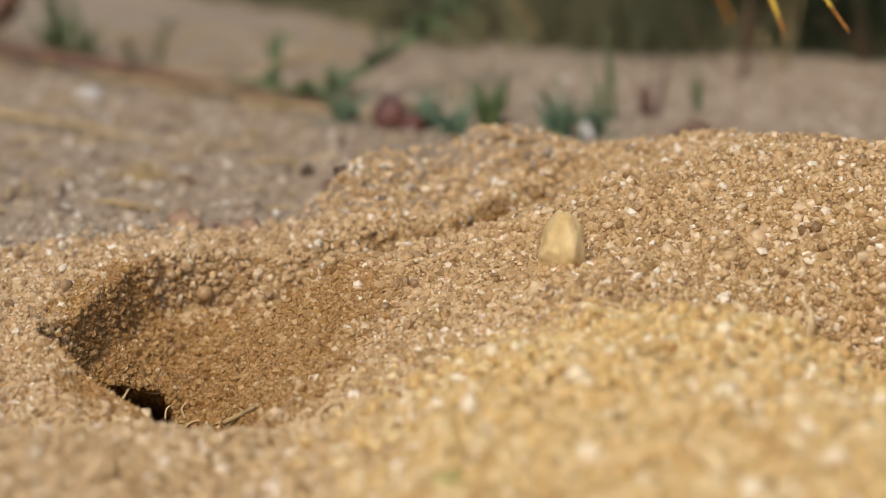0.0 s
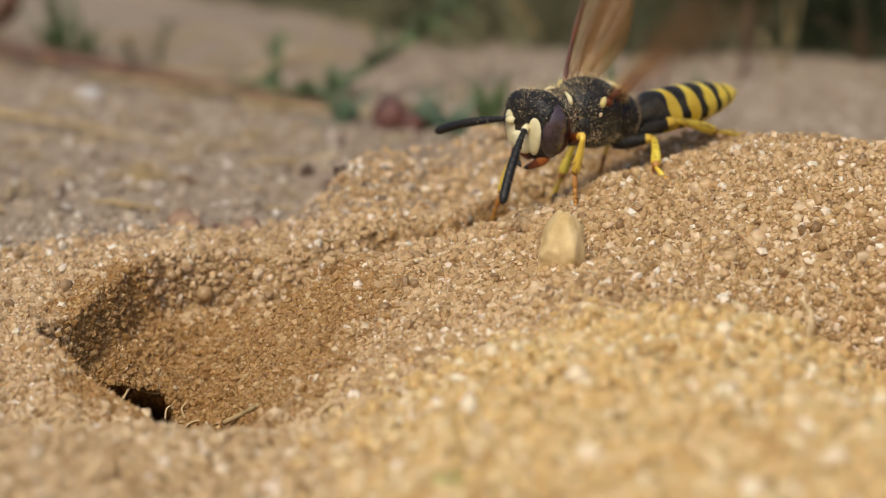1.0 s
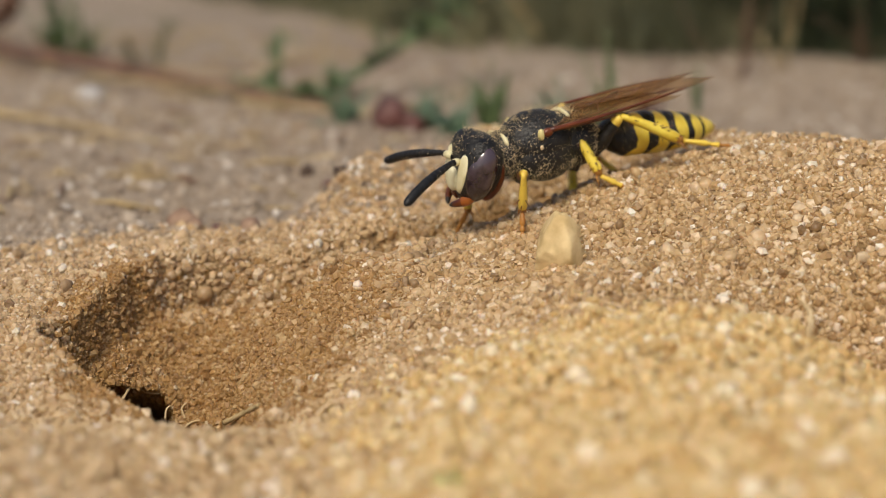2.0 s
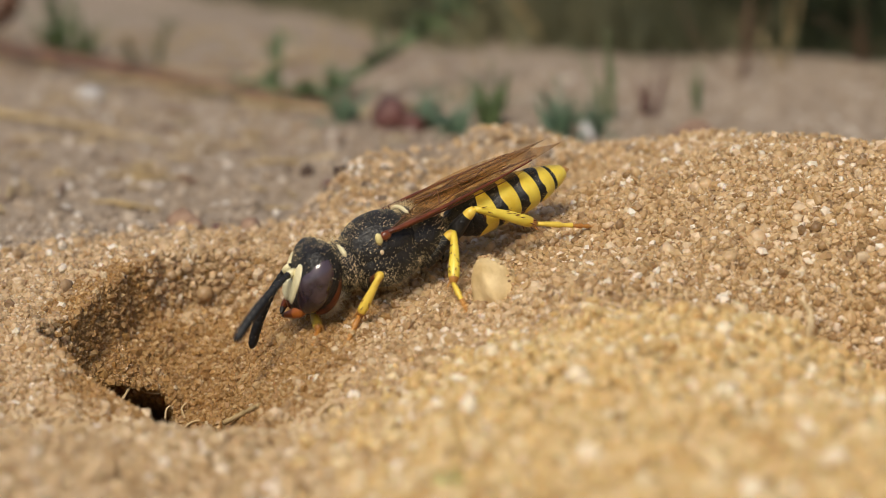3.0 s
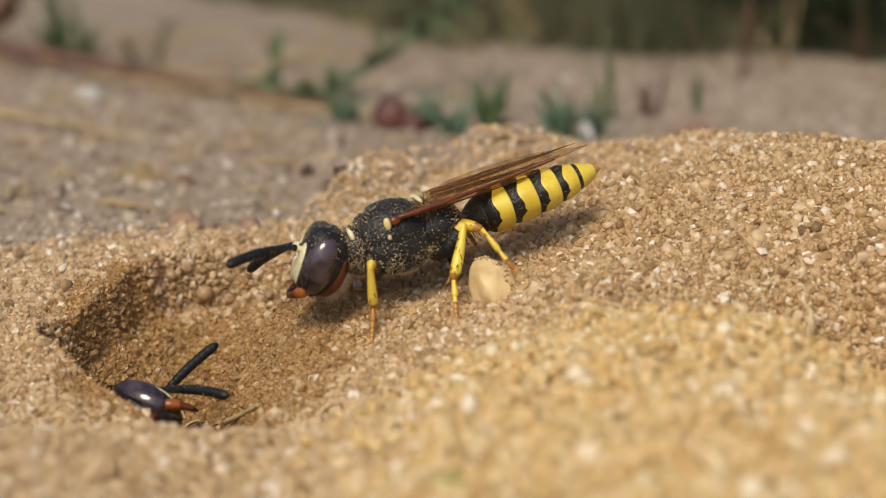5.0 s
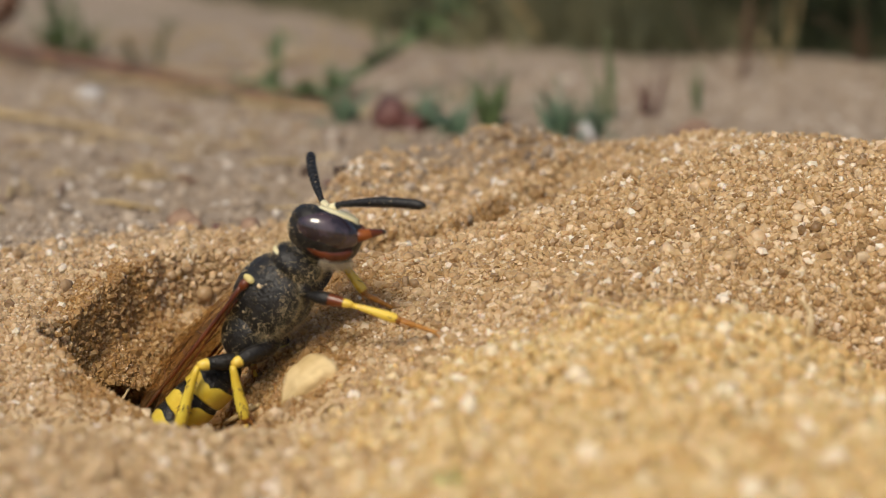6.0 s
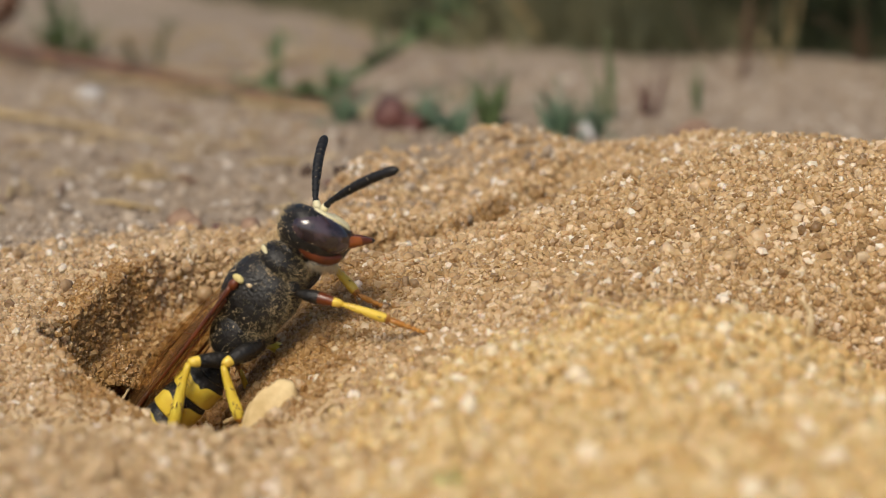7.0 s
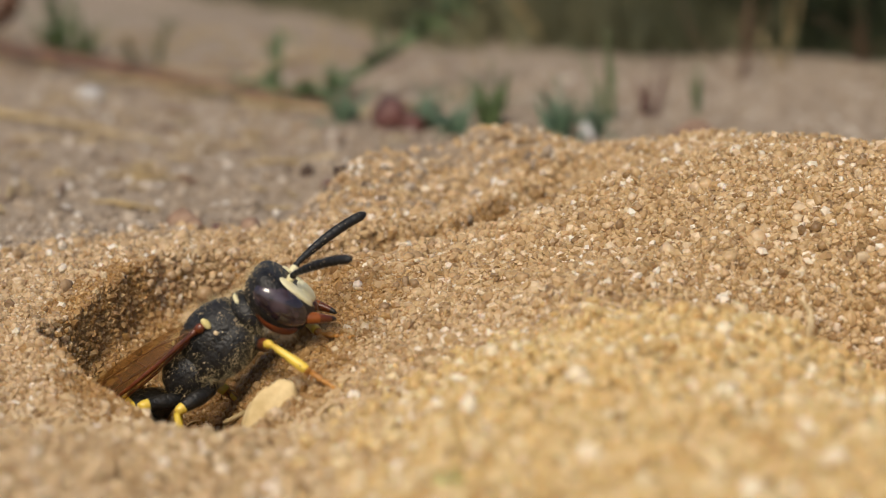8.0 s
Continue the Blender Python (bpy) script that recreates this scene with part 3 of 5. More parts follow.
def make_thorax(wasp, rng, dusty):
    c, r = THORAX["back"]
    thorax = part("thorax", ball(Shape(), c, r, None, 40, 24), black_mat, wasp, "black punctured thorax dusted with sand")
    for name in ("collar", "scutellum", "rump", "breast"):
        part(name, ball(Shape(), *THORAX[name], None, 32, 18), black_mat, thorax)
    for side in (1, -1):
        c, r = THORAX["flank"]
        part("flank", ball(Shape(), (c[0], c[1] * side, c[2]), r, None, 28, 18), black_mat, thorax)
    part("neck", tube(Shape(), [(2.0, 0, 0.0), (2.5, 0, 0.03), (3.2, 0, -0.02)], [0.85, 0.55, 0.45], 14), black_mat, thorax)
    for side in (1, -1):
        c = Shape()
        tube(c, [(1.95, math.cos(w) * 1.12 * side, -0.05 + math.sin(w) * 1.08) for w in (radians(v) for v in (72, 62, 52, 42, 34))], [0.03, 0.08, 0.11, 0.1, 0.04], 8)
        part("collar_mark", c, cream_mat, thorax, "cream bar on the collar")
        t = Shape()
        ball(t, (0.55, 1.42 * side, 0.82), (0.16, 0.12, 0.26), None, 16, 10)
        part("wing_scale", t, pale_mat, thorax, "pale yellow scale over the wing root")
        t = Shape()
        ball(t, (0.22, 1.43 * side, 0.86), (0.26, 0.17, 0.2), None, 14, 8)
        part("wing_hinge", t, rust_mat, thorax, "rust-brown wing hinge")
        t = Shape()
        ball(t, (0.62, 1.5 * side, 0.28), (0.09, 0.06, 0.11), None, 12, 8)
        part("side_mark", t, dust_mat, thorax, "dull tan spot below the wing")
    b = Shape()
    tube(b, [Vector((-1.3, y, 1.28 - 0.28 * y * y)) for y in (-0.75, -0.4, 0, 0.4, 0.75)], [0.05, 0.09, 0.1, 0.09, 0.05], 8)
    part("back_bar", b, cream_mat, thorax, "thin cream bar across the back")
    part("hair", hairs(Shape(), [q for q in thorax_spots(rng, 4600) if q[1].z < -0.15 or abs(q[1].y) < 0.45 or rng.random() < 0.2], rng, 0.38, 0.0042), hair_mat, thorax, "fine pale hair")
    d = Shape()
    for p, n in thorax_spots(rng, dusty, -0.55):
        for _ in range(rng.randrange(4, 20)):
            q = p + Vector((rng.gauss(0, 0.16), rng.gauss(0, 0.16), rng.gauss(0, 0.16)))
            near = min(((Vector(((q.x - c[0]) / r[0], (abs(q.y) - c[1]) / r[1] if c[1] else q.y / r[1], (q.z - c[2]) / r[2])), c, r) for c, r in THORAX.values()), key=lambda s: s[0].length)
            if near[0].length < 0.3:
                continue
            u = near[0].normalized() * 1.005
            c, r = near[1], near[2]
            q = Vector((c[0] + u.x * r[0], ((c[1] + u.y * r[1]) * (1 if q.y > 0 else -1)) if c[1] else u.y * r[1], c[2] + u.z * r[2]))
            ball(d, q, (rng.choice((0.01, 0.014, 0.018, 0.024, 0.042)), rng.choice((0.01, 0.016, 0.024)), rng.choice((0.01, 0.016, 0.022))), None, 5, 3)
    part("dust", d, dust_mat, thorax, "specks of pale sand")
    return thorax


def abdomen_ring(x):
    """Half width, top and bottom at x behind the waist (0 to 6.4)."""
    t = x / 6.4
    w = 1.2 * min(1.0, (t / 0.2 + 0.02)) ** 0.62 * max(0.0, 1 - max(0.0, (t - 0.36) / 0.64) ** 2.3) ** 0.72 + 0.05
    return w, 0.76 * w * (1 - 0.1 * t), 0.74 * w


def make_abdomen(wasp):
    """Six overlapping rings; the black front band of each follows its own wavy edge."""
    edges = [0.0, 0.95, 2.1, 3.25, 4.3, 5.2, 6.1]
    body = None

    def black_share(n, up):
        side = math.exp(-((up + 0.38) / 0.14) ** 2)
        top = 0.3 * max(0.0, (up - 0.55) / 0.45) ** 1.4
        flank = 0.1 * math.exp(-((up - 0.02) / 0.24) ** 2)
        return min(0.85, (0.36 if up > -0.38 else 0.26) + flank + top + 0.14 * side - 0.02 * n)

    for n in range(6):
        x0, x1 = edges[n], edges[n + 1]
        rows = []
        for i in range(25):
            row = []
            for k in range(56):
                a = 2 * math.pi * k / 56
                share = black_share(n, math.sin(a)) if n < 5 else 0.18
                f = share * i / 10 if i <= 10 else share + (1 - share) * (i - 10) / 14
                w, top, bottom = abdomen_ring(x0 + (x1 - x0) * f)
                lip = (0.95 if n else 1.0) + (0.10 if n else 0.05) * min(1.0, f / 0.35) - 0.015 * max(0.0, f - 0.6) / 0.4
                if i == 24:
                    lip *= 0.93 if n < 5 else 0.75
                row.append(Vector((-(x0 + (x1 - x0) * f), w * lip * math.cos(a), (top if math.sin(a) > 0 else bottom) * lip * math.sin(a))))
            rows.append(row)
        s = rings(Shape(), rows, True, 0, lambda i, k, n=n: 0 if n == 0 or i < 10 else 1)
        if n == 0:
            body = part("abdomen", s, [black_mat, yellow_mat], wasp, "yellow abdomen with black cross bands", pose(*(v * MM for v in WAIST)))
        else:
            part("segment", s, [black_mat, yellow_mat], body)
    part("tail_tip", tube(Shape(), [(-5.9, 0, 0.04), (-6.1, 0, 0.01), (-6.27, 0, -0.03), (-6.4, 0, -0.06)], [0.26, 0.21, 0.13, 0.04], 12), orange_mat, body, "orange-brown tip of the tail")
    spots = []
    rng = random.Random(77)
    for _ in range(700):
        x, a = rng.uniform(0.1, 6.0), rng.uniform(0, 2 * math.pi)
        w, top, bottom = abdomen_ring(x)
        p = Vector((-x, w * math.cos(a), (top if math.sin(a) > 0 else bottom) * math.sin(a))) * 1.03
        spots.append((p, Vector((-0.6, math.cos(a), math.sin(a)))))
    part("hair", hairs(Shape(), spots, rng, 0.2, 0.004), hair_mat, body, "sparse fine pale hair")
    return body


def make_wing(wasp, thorax_side, fore):
    """A veined membrane, root at the origin, trailing along -x; lead edge outward."""
    length, width = (9.3, 2.35) if fore else (6.6, 1.9)
    side = thorax_side
    n = 26

    def lead(t):
        return 0.12 + 0.35 * math.sin(math.pi * t ** 0.8) * (1 if fore else 0.7)

    def trail(t):
        return -width * (0.05 + 0.95 * math.sin(math.pi * min(1.0, 0.06 + 0.94 * t) ** 1.25) ** 0.8) * (1 - 0.42 * t)
    s = Shape()
    rows_top, rows_low = [], []
    for i in range(n + 1):
        t = i / n
        tip = (1 - max(0.0, (t - 0.8) / 0.2) ** 2.4) if t > 0.8 else 1.0
        a, b = lead(t) * tip, trail(t) * tip
        row = []
        for j in range(9):
            y = a + (b - a) * j / 8
            z = 0.09 * math.sin(4 * math.pi * j / 8 + 0.6) * math.sin(math.pi * t) - 0.02 * y * y
            row.append(Vector((-length * t, side * y, z)))
        rows_top.append(row)
    vts = [p for row in rows_top for p in row]
    low = [p - Vector((0, 0, 0.018)) for p in vts]
    m = len(vts)
    faces = []
    for i in range(n):
        for j in range(8):
            q = (i * 9 + j, i * 9 + j + 1, (i + 1) * 9 + j + 1, (i + 1) * 9 + j)
            faces.append(q)
            faces.append(tuple(m + k for k in reversed(q)))
    for i in range(n):
        for j in (0, 8):
            faces.append((i * 9 + j, (i + 1) * 9 + j, m + (i + 1) * 9 + j, m + i * 9 + j))
    s.add(vts + low, faces)
    wing = part("forewing" if fore else "hindwing", s, wing_mat, wasp, "smoky amber wing with rust-brown veins")

    def on(t, f):
        i = min(n, max(0, round(t * n)))
        a, b = rows_top[i][0], rows_top[i][8]
        j = min(8, max(0, round(f * 8)))
        return rows_top[i][j] + Vector((0, 0, 0.015))
    v = Shape()
    tube(v, [on(k / 26, 0) for k in range(22)], [(0.115 - 0.004 * k) * (1.0 if fore else 0.45) for k in range(22)], 7)
    part("lead_vein", v, rust_mat, wing, "thick rust-brown leading vein")
    if fore:
        for path in ([(0.05, 0.15), (0.3, 0.3), (0.45, 0.35), (0.62, 0.4), (0.75, 0.3)], [(0.04, 0.3), (0.25, 0.6), (0.4, 0.75), (0.55, 0.9)],
                     [(0.45, 0.35), (0.47, 0.55), (0.5, 0.7)], [(0.62, 0.0), (0.66, 0.2), (0.72, 0.4)], [(0.3, 0.3), (0.34, 0.5), (0.4, 0.75)], [(0.62, 0.4), (0.6, 0.65), (0.55, 0.9)],
                     [(0.66, 0.2), (0.78, 0.2), (0.86, 0.1)]):
            v = Shape()
            tube(v, [on(*p) for p in path], [0.022] * len(path), 5)
            part("vein", v, vein_mat, wing)
    return wing


def spined(s, pts, radii, rng, n, mats=None):
    tube(s, pts, radii, 10, 0, mats)
    for _ in range(n):
        k = rng.randrange(1, len(pts) - 1)
        p = pts[k].lerp(pts[k + 1], rng.random())
        a = rng.uniform(0, 2 * math.pi)
        d = Vector((0.8, math.cos(a), math.sin(a))).normalized()
        q = p + Vector((0, math.cos(a), math.sin(a))) * radii[k] * 0.9
        tube(s, [q, q + d * 0.12, q + d * 0.26], [0.024, 0.017, 0.004], 4, 1)


def make_leg(wasp, kind, side, rng):
    """Thigh along +x under the body; shin and foot are its parts."""
    _, a, b, c = LEGS[kind]
    front = kind == "front"
    s = Shape()
    thick = {"hind": 1.12, "middle": 1.08, "front": 0.9}[kind]
    pts = curve((0, 0, 0), (a * 0.3, 0, 0.12), (a * 0.7, 0, 0.1), (a, 0, 0), 10)
    tube(s, pts, [thick * r for r in (0.16, 0.2, 0.26, 0.3, 0.31, 0.3, 0.28, 0.25, 0.22, 0.2, 0.13)], 12, 0, lambda i, k: (2 if front and i < 8 else 1) if i > (4 if front else 7) else 0)
    leg = part(kind + "_leg", s, [black_mat, leg_yellow_mat, rust_mat], wasp, "black thigh with a yellow knee")
    s = Shape()
    pts = curve((0, 0, 0), (b * 0.3, 0, 0.08), (b * 0.7, 0, 0.06), (b, 0, 0), 10)
    spined(s, pts, [thick * r for r in (0.1, 0.14, 0.155, 0.17, 0.185, 0.2, 0.215, 0.23, 0.235, 0.21, 0.13)], rng, 5 if front else 26, lambda i, k: 2 if i > 8 else 0)
    for k in (-1, 1):
        tube(s, [(b - 0.1, 0.12 * k, -0.08), (b + 0.15, 0.16 * k, -0.16), (b + 0.38, 0.17 * k, -0.2)], [0.045, 0.032, 0.006], 5, 2)
    shin = part("shin", s, [yellow_mat if kind != "front" else leg_yellow_mat, rust_mat, orange_mat], leg, "yellow spiny shin")
    s = Shape()
    x, pts, radii = 0.0, [], []
    for l, r in ((0.42, 0.125), (0.18, 0.11), (0.14, 0.105), (0.1, 0.1), (0.16, 0.09)):
        for q, w in ((0.02, 0.75), (0.3, 0.85), (0.85, 1.15), (0.98, 0.85)):
            pts.append((x + q * l * c, 0, 0.01))
            radii.append(r * w)
        x += l * c
    tube(s, pts, radii, 8, 0, lambda i, k: 0 if i < 6 else 1)
    for k in (-1, 1):
        tube(s, curve((c - 0.05, 0.04 * k, 0), (c + 0.12, 0.12 * k, 0.06), (c + 0.22, 0.14 * k, 0), (c + 0.24, 0.12 * k, -0.1), 4), [0.035, 0.03, 0.024, 0.016, 0.004], 4, 1)
    foot = part("foot", s, [orange_mat if front else leg_yellow_mat, orange_mat], leg, "slender amber foot")
    return leg, shin, foot


def make_wasp(label, seed, gape, dusty):
    rng = random.Random(seed)
    wasp = tagged(new("wasp"), label, "wasp", "digger wasps")
    limbs = {"body": wasp}
    make_thorax(wasp, rng, dusty)
    head = limbs["head"] = make_head(wasp, rng, gape)
    limbs["antenna_left"], limbs["antenna_right"] = [o for o in head.children if o.name.startswith("antenna")]
    limbs["abdomen"] = make_abdomen(wasp)
    for side, word in ((1, "left"), (-1, "right")):
        for fore in (True, False):
            limbs[("forewing_" if fore else "hindwing_") + word] = make_wing(wasp, side, fore)
        for kind in LEGS:
            h = LEGS[kind][0]
            s = Shape()
            tube(s, [(h[0], h[1] * side * 0.6, h[2] + 0.5), (h[0], h[1] * side * 0.9, h[2] + 0.2), (h[0], h[1] * side, h[2])], [0.42, 0.34, 0.2], 12)
            part("hip", s, black_mat, wasp)
            limbs[kind + "_" + word] = make_leg(wasp, kind, side, rng)
    return limbs


# ---- stone, roots, straws ----
def make_pebble():
    rng = random.Random(5)
    bm = bmesh.new()
    bmesh.ops.create_icosphere(bm, subdivisions=4, radius=1.0)
    cuts = [(Vector(d).normalized(), k) for d, k in (((-0.25, -1, 0.3), 0.66), ((0.9, -0.5, 0.1), 0.7), ((-0.9, -0.2, 0.35), 0.72), ((-0.2, -0.8, -0.65), 0.7), ((0.5, -0.7, 0.6), 0.76), ((0.1, 0.1, 1), 0.86), ((0, 1, 0.2), 0.8), ((0.6, 0.3, 0.8), 0.82), ((-0.9, 0.3, -0.2), 0.85))]
    for v in bm.verts:
        p = v.co.copy()
        for d, k in cuts:
            over = p.dot(d) - k
            if over > 0:
                p -= d * over * 0.8
        p *= 1 + 0.16 * noise.noise(p * 1.4 + Vector((3, 1, 2))) + 0.06 * noise.noise(p * 3.5) + 0.03 * noise.noise(p * 10.0)
        up = (p.z + 1) / 2
        v.co = Vector((p.x * (1.26 - 0.52 * up) + 0.16 * p.z, p.y * 1.05, p.z * 1.5)) * 1.05 * MM
    me = bpy.data.meshes.new("pebble")
    bm.to_mesh(me)
    bm.free()
    me.materials.append(pebble_mat)
    me.polygons.foreach_set("use_smooth", [True] * len(me.polygons))
    ob = tagged(new("pebble", me), "small buff-yellow angular pebble lying on the sand", "pebble")
    # grains sticking to it
    s = Shape()
    for _ in range(60):
        a, b = rng.uniform(-0.2, 2.2), rng.uniform(-1.2, 1.3)
        d = Vector((math.cos(b) * math.cos(a), math.cos(b) * math.sin(a), math.sin(b)))
        hit = max((v.co / MM for v in me.vertices), key=lambda q: q.normalized().dot(d))
        r = rng.uniform(0.06, 0.13)
        ball(s, hit * 1.01, (r, r * rng.uniform(0.7, 1), r * rng.uniform(0.7, 1)), None, 6, 4)
    part("stuck_grains", s, sand_grain, ob, "sand grains stuck to the stone")
    return ob


def thread(name, pts, thick, mat, label, category, taper=0.4):
    """A root or straw through a few places."""
    pts = [Vector(p) for p in pts]
    s, fine = Shape(), []
    ext = [2 * pts[0] - pts[1]] + pts + [2 * pts[-1] - pts[-2]]
    for i in range(len(pts) - 1):
        p0, p1, p2, p3 = ext[i:i + 4]
        for k in range(8):
            t = k / 8
            fine.append(0.5 * (2 * p1 + (p2 - p0) * t + (2 * p0 - 5 * p1 + 4 * p2 - p3) * t * t + (3 * p1 - p0 - 3 * p2 + p3) * t ** 3))
    fine.append(pts[-1])
    n = len(fine)
    tube(s, fine, [thick * (1 - taper * i / n) * (1 + 0.15 * math.sin(i * 1.7)) for i in range(n)], 7)
    return tagged(part(name, s, mat), label, category)


pebble = make_pebble()
thread("rootlet", [(-13.75, -0.6, -5.6), (-13.45, 0.5, -5.15), (-13.24, 1.6, -4.97)], 0.07, root_mat, "thin pale rootlet hanging into the burrow", "root")
thread("rootlet", [(-13.29, 1.42, -5.07), (-12.86, 1.1, -5.33), (-12.29, 1.3, -5.5), (-11.58, 1.6, -5.44)], 0.05, root_mat, "thin curved rootlet across the burrow mouth", "root")
thread("rootlet", [(-11.1, 0.2, -6.75), (-10.74, 0.4, -6.52), (-10.21, 0.5, -6.44)], 0.06, root_mat, "thin pale rootlet lying on the burrow floor", "root")
thread("rootlet", [(-11.89, 0.5, -6.4), (-11.86, 0.9, -6.07), (-11.54, 1.2, -5.88)], 0.045, root_mat, "short curled rootlet in the burrow mouth", "root")
thread("rootlet", [(-11.06, 0.7, -6.45), (-11.25, 1.1, -6.12), (-11.07, 1.3, -5.92)], 0.04, root_mat, "short curled rootlet in the burrow mouth", "root")
thread("rootlet", [(-13.94, 4.6, -2.57), (-13.77, 4.9, -1.99), (-13.56, 5.3, -1.69)], 0.04, root_mat, "thin rootlet in the burrow wall", "root")
thread("straw_piece", [(-8.95, -3.3, -5.4), (-8.13, -4.2, -4.75), (-7.35, -5.1, -4.1)], 0.11, straw_mat, "short broken piece of dry straw in the burrow", "straw", 0.1)
thread("straw_piece", [(-8.9, -3.4, -5.35), (-9.0, -3.2, -5.75), (-9.05, -3.1, -6.1)], 0.06, straw_mat, "thin dry straw fibre in the burrow", "straw")
thread("rootlet", [(13.0, -12.8, -0.1), (13.4, -11.2, 0.5), (13.6, -10.2, 1.0), (13.3, -9.4, 1.35)], 0.14, root_mat, "pale rootlet sticking out of the sand", "root")


# ---- plants and litter behind the heap ----
def blade_shape(length, width, bend, rng):
    """One grass blade: a keeled strip with thickness."""
    s, rows = Shape(), []
    for i in range(8):
        t = i / 7
        w = width * (1 - t ** 2.2) * (0.75 + 0.25 * math.sin(math.pi * t)) + 0.02
        c = Vector((bend * length * t * t, 0, length * (t - 0.25 * bend * t * t)))
        rows.append([c + Vector((0.02, -w, 0.25 * w)), c + Vector((0.06, 0, -0.1 * w)), c + Vector((0.02, w, 0.25 * w)), c + Vector((-0.06, 0, -0.02))])
    return rings(s, rows)


def make_tuft(spot, count, length, width, mat, label, seed, lean=0.5, upright=0.0):
    rng = random.Random(seed)
    tuft = tagged(new("grass_tuft"), label, "grass")
    x, y = spot
    tuft.location = (x * MM, y * MM, float(height(x, y)) * MM - 0.0002)
    for _ in range(count):
        ln = length * rng.uniform(0.55, 1.15)
        m = pose(rng.uniform(-0.5, 0.5) * MM, rng.uniform(-0.5, 0.5) * MM, 0, rng.gauss(0, 12 * lean), rng.gauss(0, 22 * lean) + upright, rng.uniform(0, 360))
        part("blade", blade_shape(ln, width * rng.uniform(0.7, 1.2), rng.uniform(0.05, 0.6) * lean, rng), mat, tuft, m=m)
    return tuft


def make_herb(pts, thick, leaf_len, count, mat, label, seed, start=0.15):
    """A leafy stem along a few places."""
    rng = random.Random(seed)
    herb = tagged(new("herb"), label, "plant")
    base = Vector(pts[0])
    herb.location = base * MM
    pts = [Vector(p) - base for p in pts]
    fine = []
    for i in range(len(pts) - 1):
        fine += [pts[i].lerp(pts[i + 1], k / 5) for k in range(5)]
    fine.append(pts[-1])
    part("stem", tube(Shape(), fine, [thick * (1 - 0.6 * i / len(fine)) for i in range(len(fine))], 8), mat, herb)
    for k in range(count):
        t = start + (1 - start) * k / max(1, count - 1)
        p = fine[min(len(fine) - 1, int(t * (len(fine) - 1)))]
        m = Matrix.Translation(p * MM) @ pose(0, 0, 0, rng.uniform(-70, 70), rng.uniform(20, 80), rng.uniform(0, 360))
        part("leaf", blade_shape(leaf_len * rng.uniform(0.6, 1.2), leaf_len * 0.14, rng.uniform(0, 0.7), rng), mat, herb, m=m)
    return herb


def lump(name, spot, radii, mat, label, category, seed, raise_by=0.35):
    """A rounded, uneven crumb, seed or stone resting in the sand."""
    rng = random.Random(seed)
    s = Shape()
    ball(s, (0, 0, 0), radii, Euler((rng.uniform(0, 0.6), rng.uniform(0, 0.6), rng.uniform(0, 6))).to_matrix(), 22, 14)
    off = Vector((seed * 1.7, seed * 0.9, 0))
    big = max(radii)
    s.v = [tuple(Vector(p) * (1 + 0.22 * noise.noise(Vector(p) / big * 1.3 + off) + 0.1 * noise.noise(Vector(p) / big * 4 + off))) for p in s.v]
    x, y = spot
    return tagged(part(name, s, mat, m=pose(x * MM, y * MM, (float(height(x, y)) + raise_by * min(radii)) * MM)), label, category)


thread("twig", [(-36.0, 81.0, -0.3), (-27.0, 71.1, 0.0), (-20.0, 66.5, -0.6), (-11.5, 55.0, -0.5)], 0.45, twig_mat, "dull red-brown twig lying on the trodden sand", "twig")
thread("twig", [(-34.0, 76.0, 0.0), (-26.0, 66.0, 0.3), (-16.0, 60.0, -0.4), (-6.0, 52.0, -0.8)], 0.3, twig_mat, "thin red-brown stalk lying beside the twig", "twig")
thread("twig", [(-39.0, 92.0, 0.4), (-35.0, 82.0, 2.4), (-33.0, 74.0, 4.4)], 0.9, twig_mat, "dark brown twig end above the ground", "twig", 0.1)
thread("straw_piece", [(-30.1, 50.1, -0.7), (-23.5, 44.2, -0.6), (-17.0, 39.0, -0.9)], 0.26, straw_mat, "long dry yellow straw lying on the ground", "straw", 0.8)
thread("straw_piece", [(-26.0, 66.0, -0.6), (-19.0, 60.0, -0.3), (-12.0, 57.5, -0.7)], 0.16, straw_mat, "dry yellow straw beside the twig", "straw")
thread("straw_piece", [(-14.0, 56.0, -0.9), (-9.0, 51.0, -0.6), (-3.5, 49.0, -0.9)], 0.2, straw_mat, "dry yellow straw among the herbs", "straw")
thread("straw_piece", [(-24.0, 72.0, -0.8), (-18.0, 66.0, -0.2), (-10.0, 63.0, -0.9)], 0.14, straw_mat, "thin bleached straw on the trodden sand", "straw")
for k, (x, y, dx, dy, lift) in enumerate(((9.0, 88.0, -9.0, -3.0, 9.0), (22.0, 92.0, 12.0, 2.0, 8.0), (34.0, 95.0, -14.0, 3.0, 11.0), (-2.0, 96.0, 13.0, -2.0, 7.0))):
    thread("straw_piece", [(x, y, -1.5), (x + 0.5 * dx, y + 0.5 * dy, 0.5 * lift), (x + dx, y + dy, lift)], 0.2, straw_mat, "bleached arching straw in the moss verge", "straw")
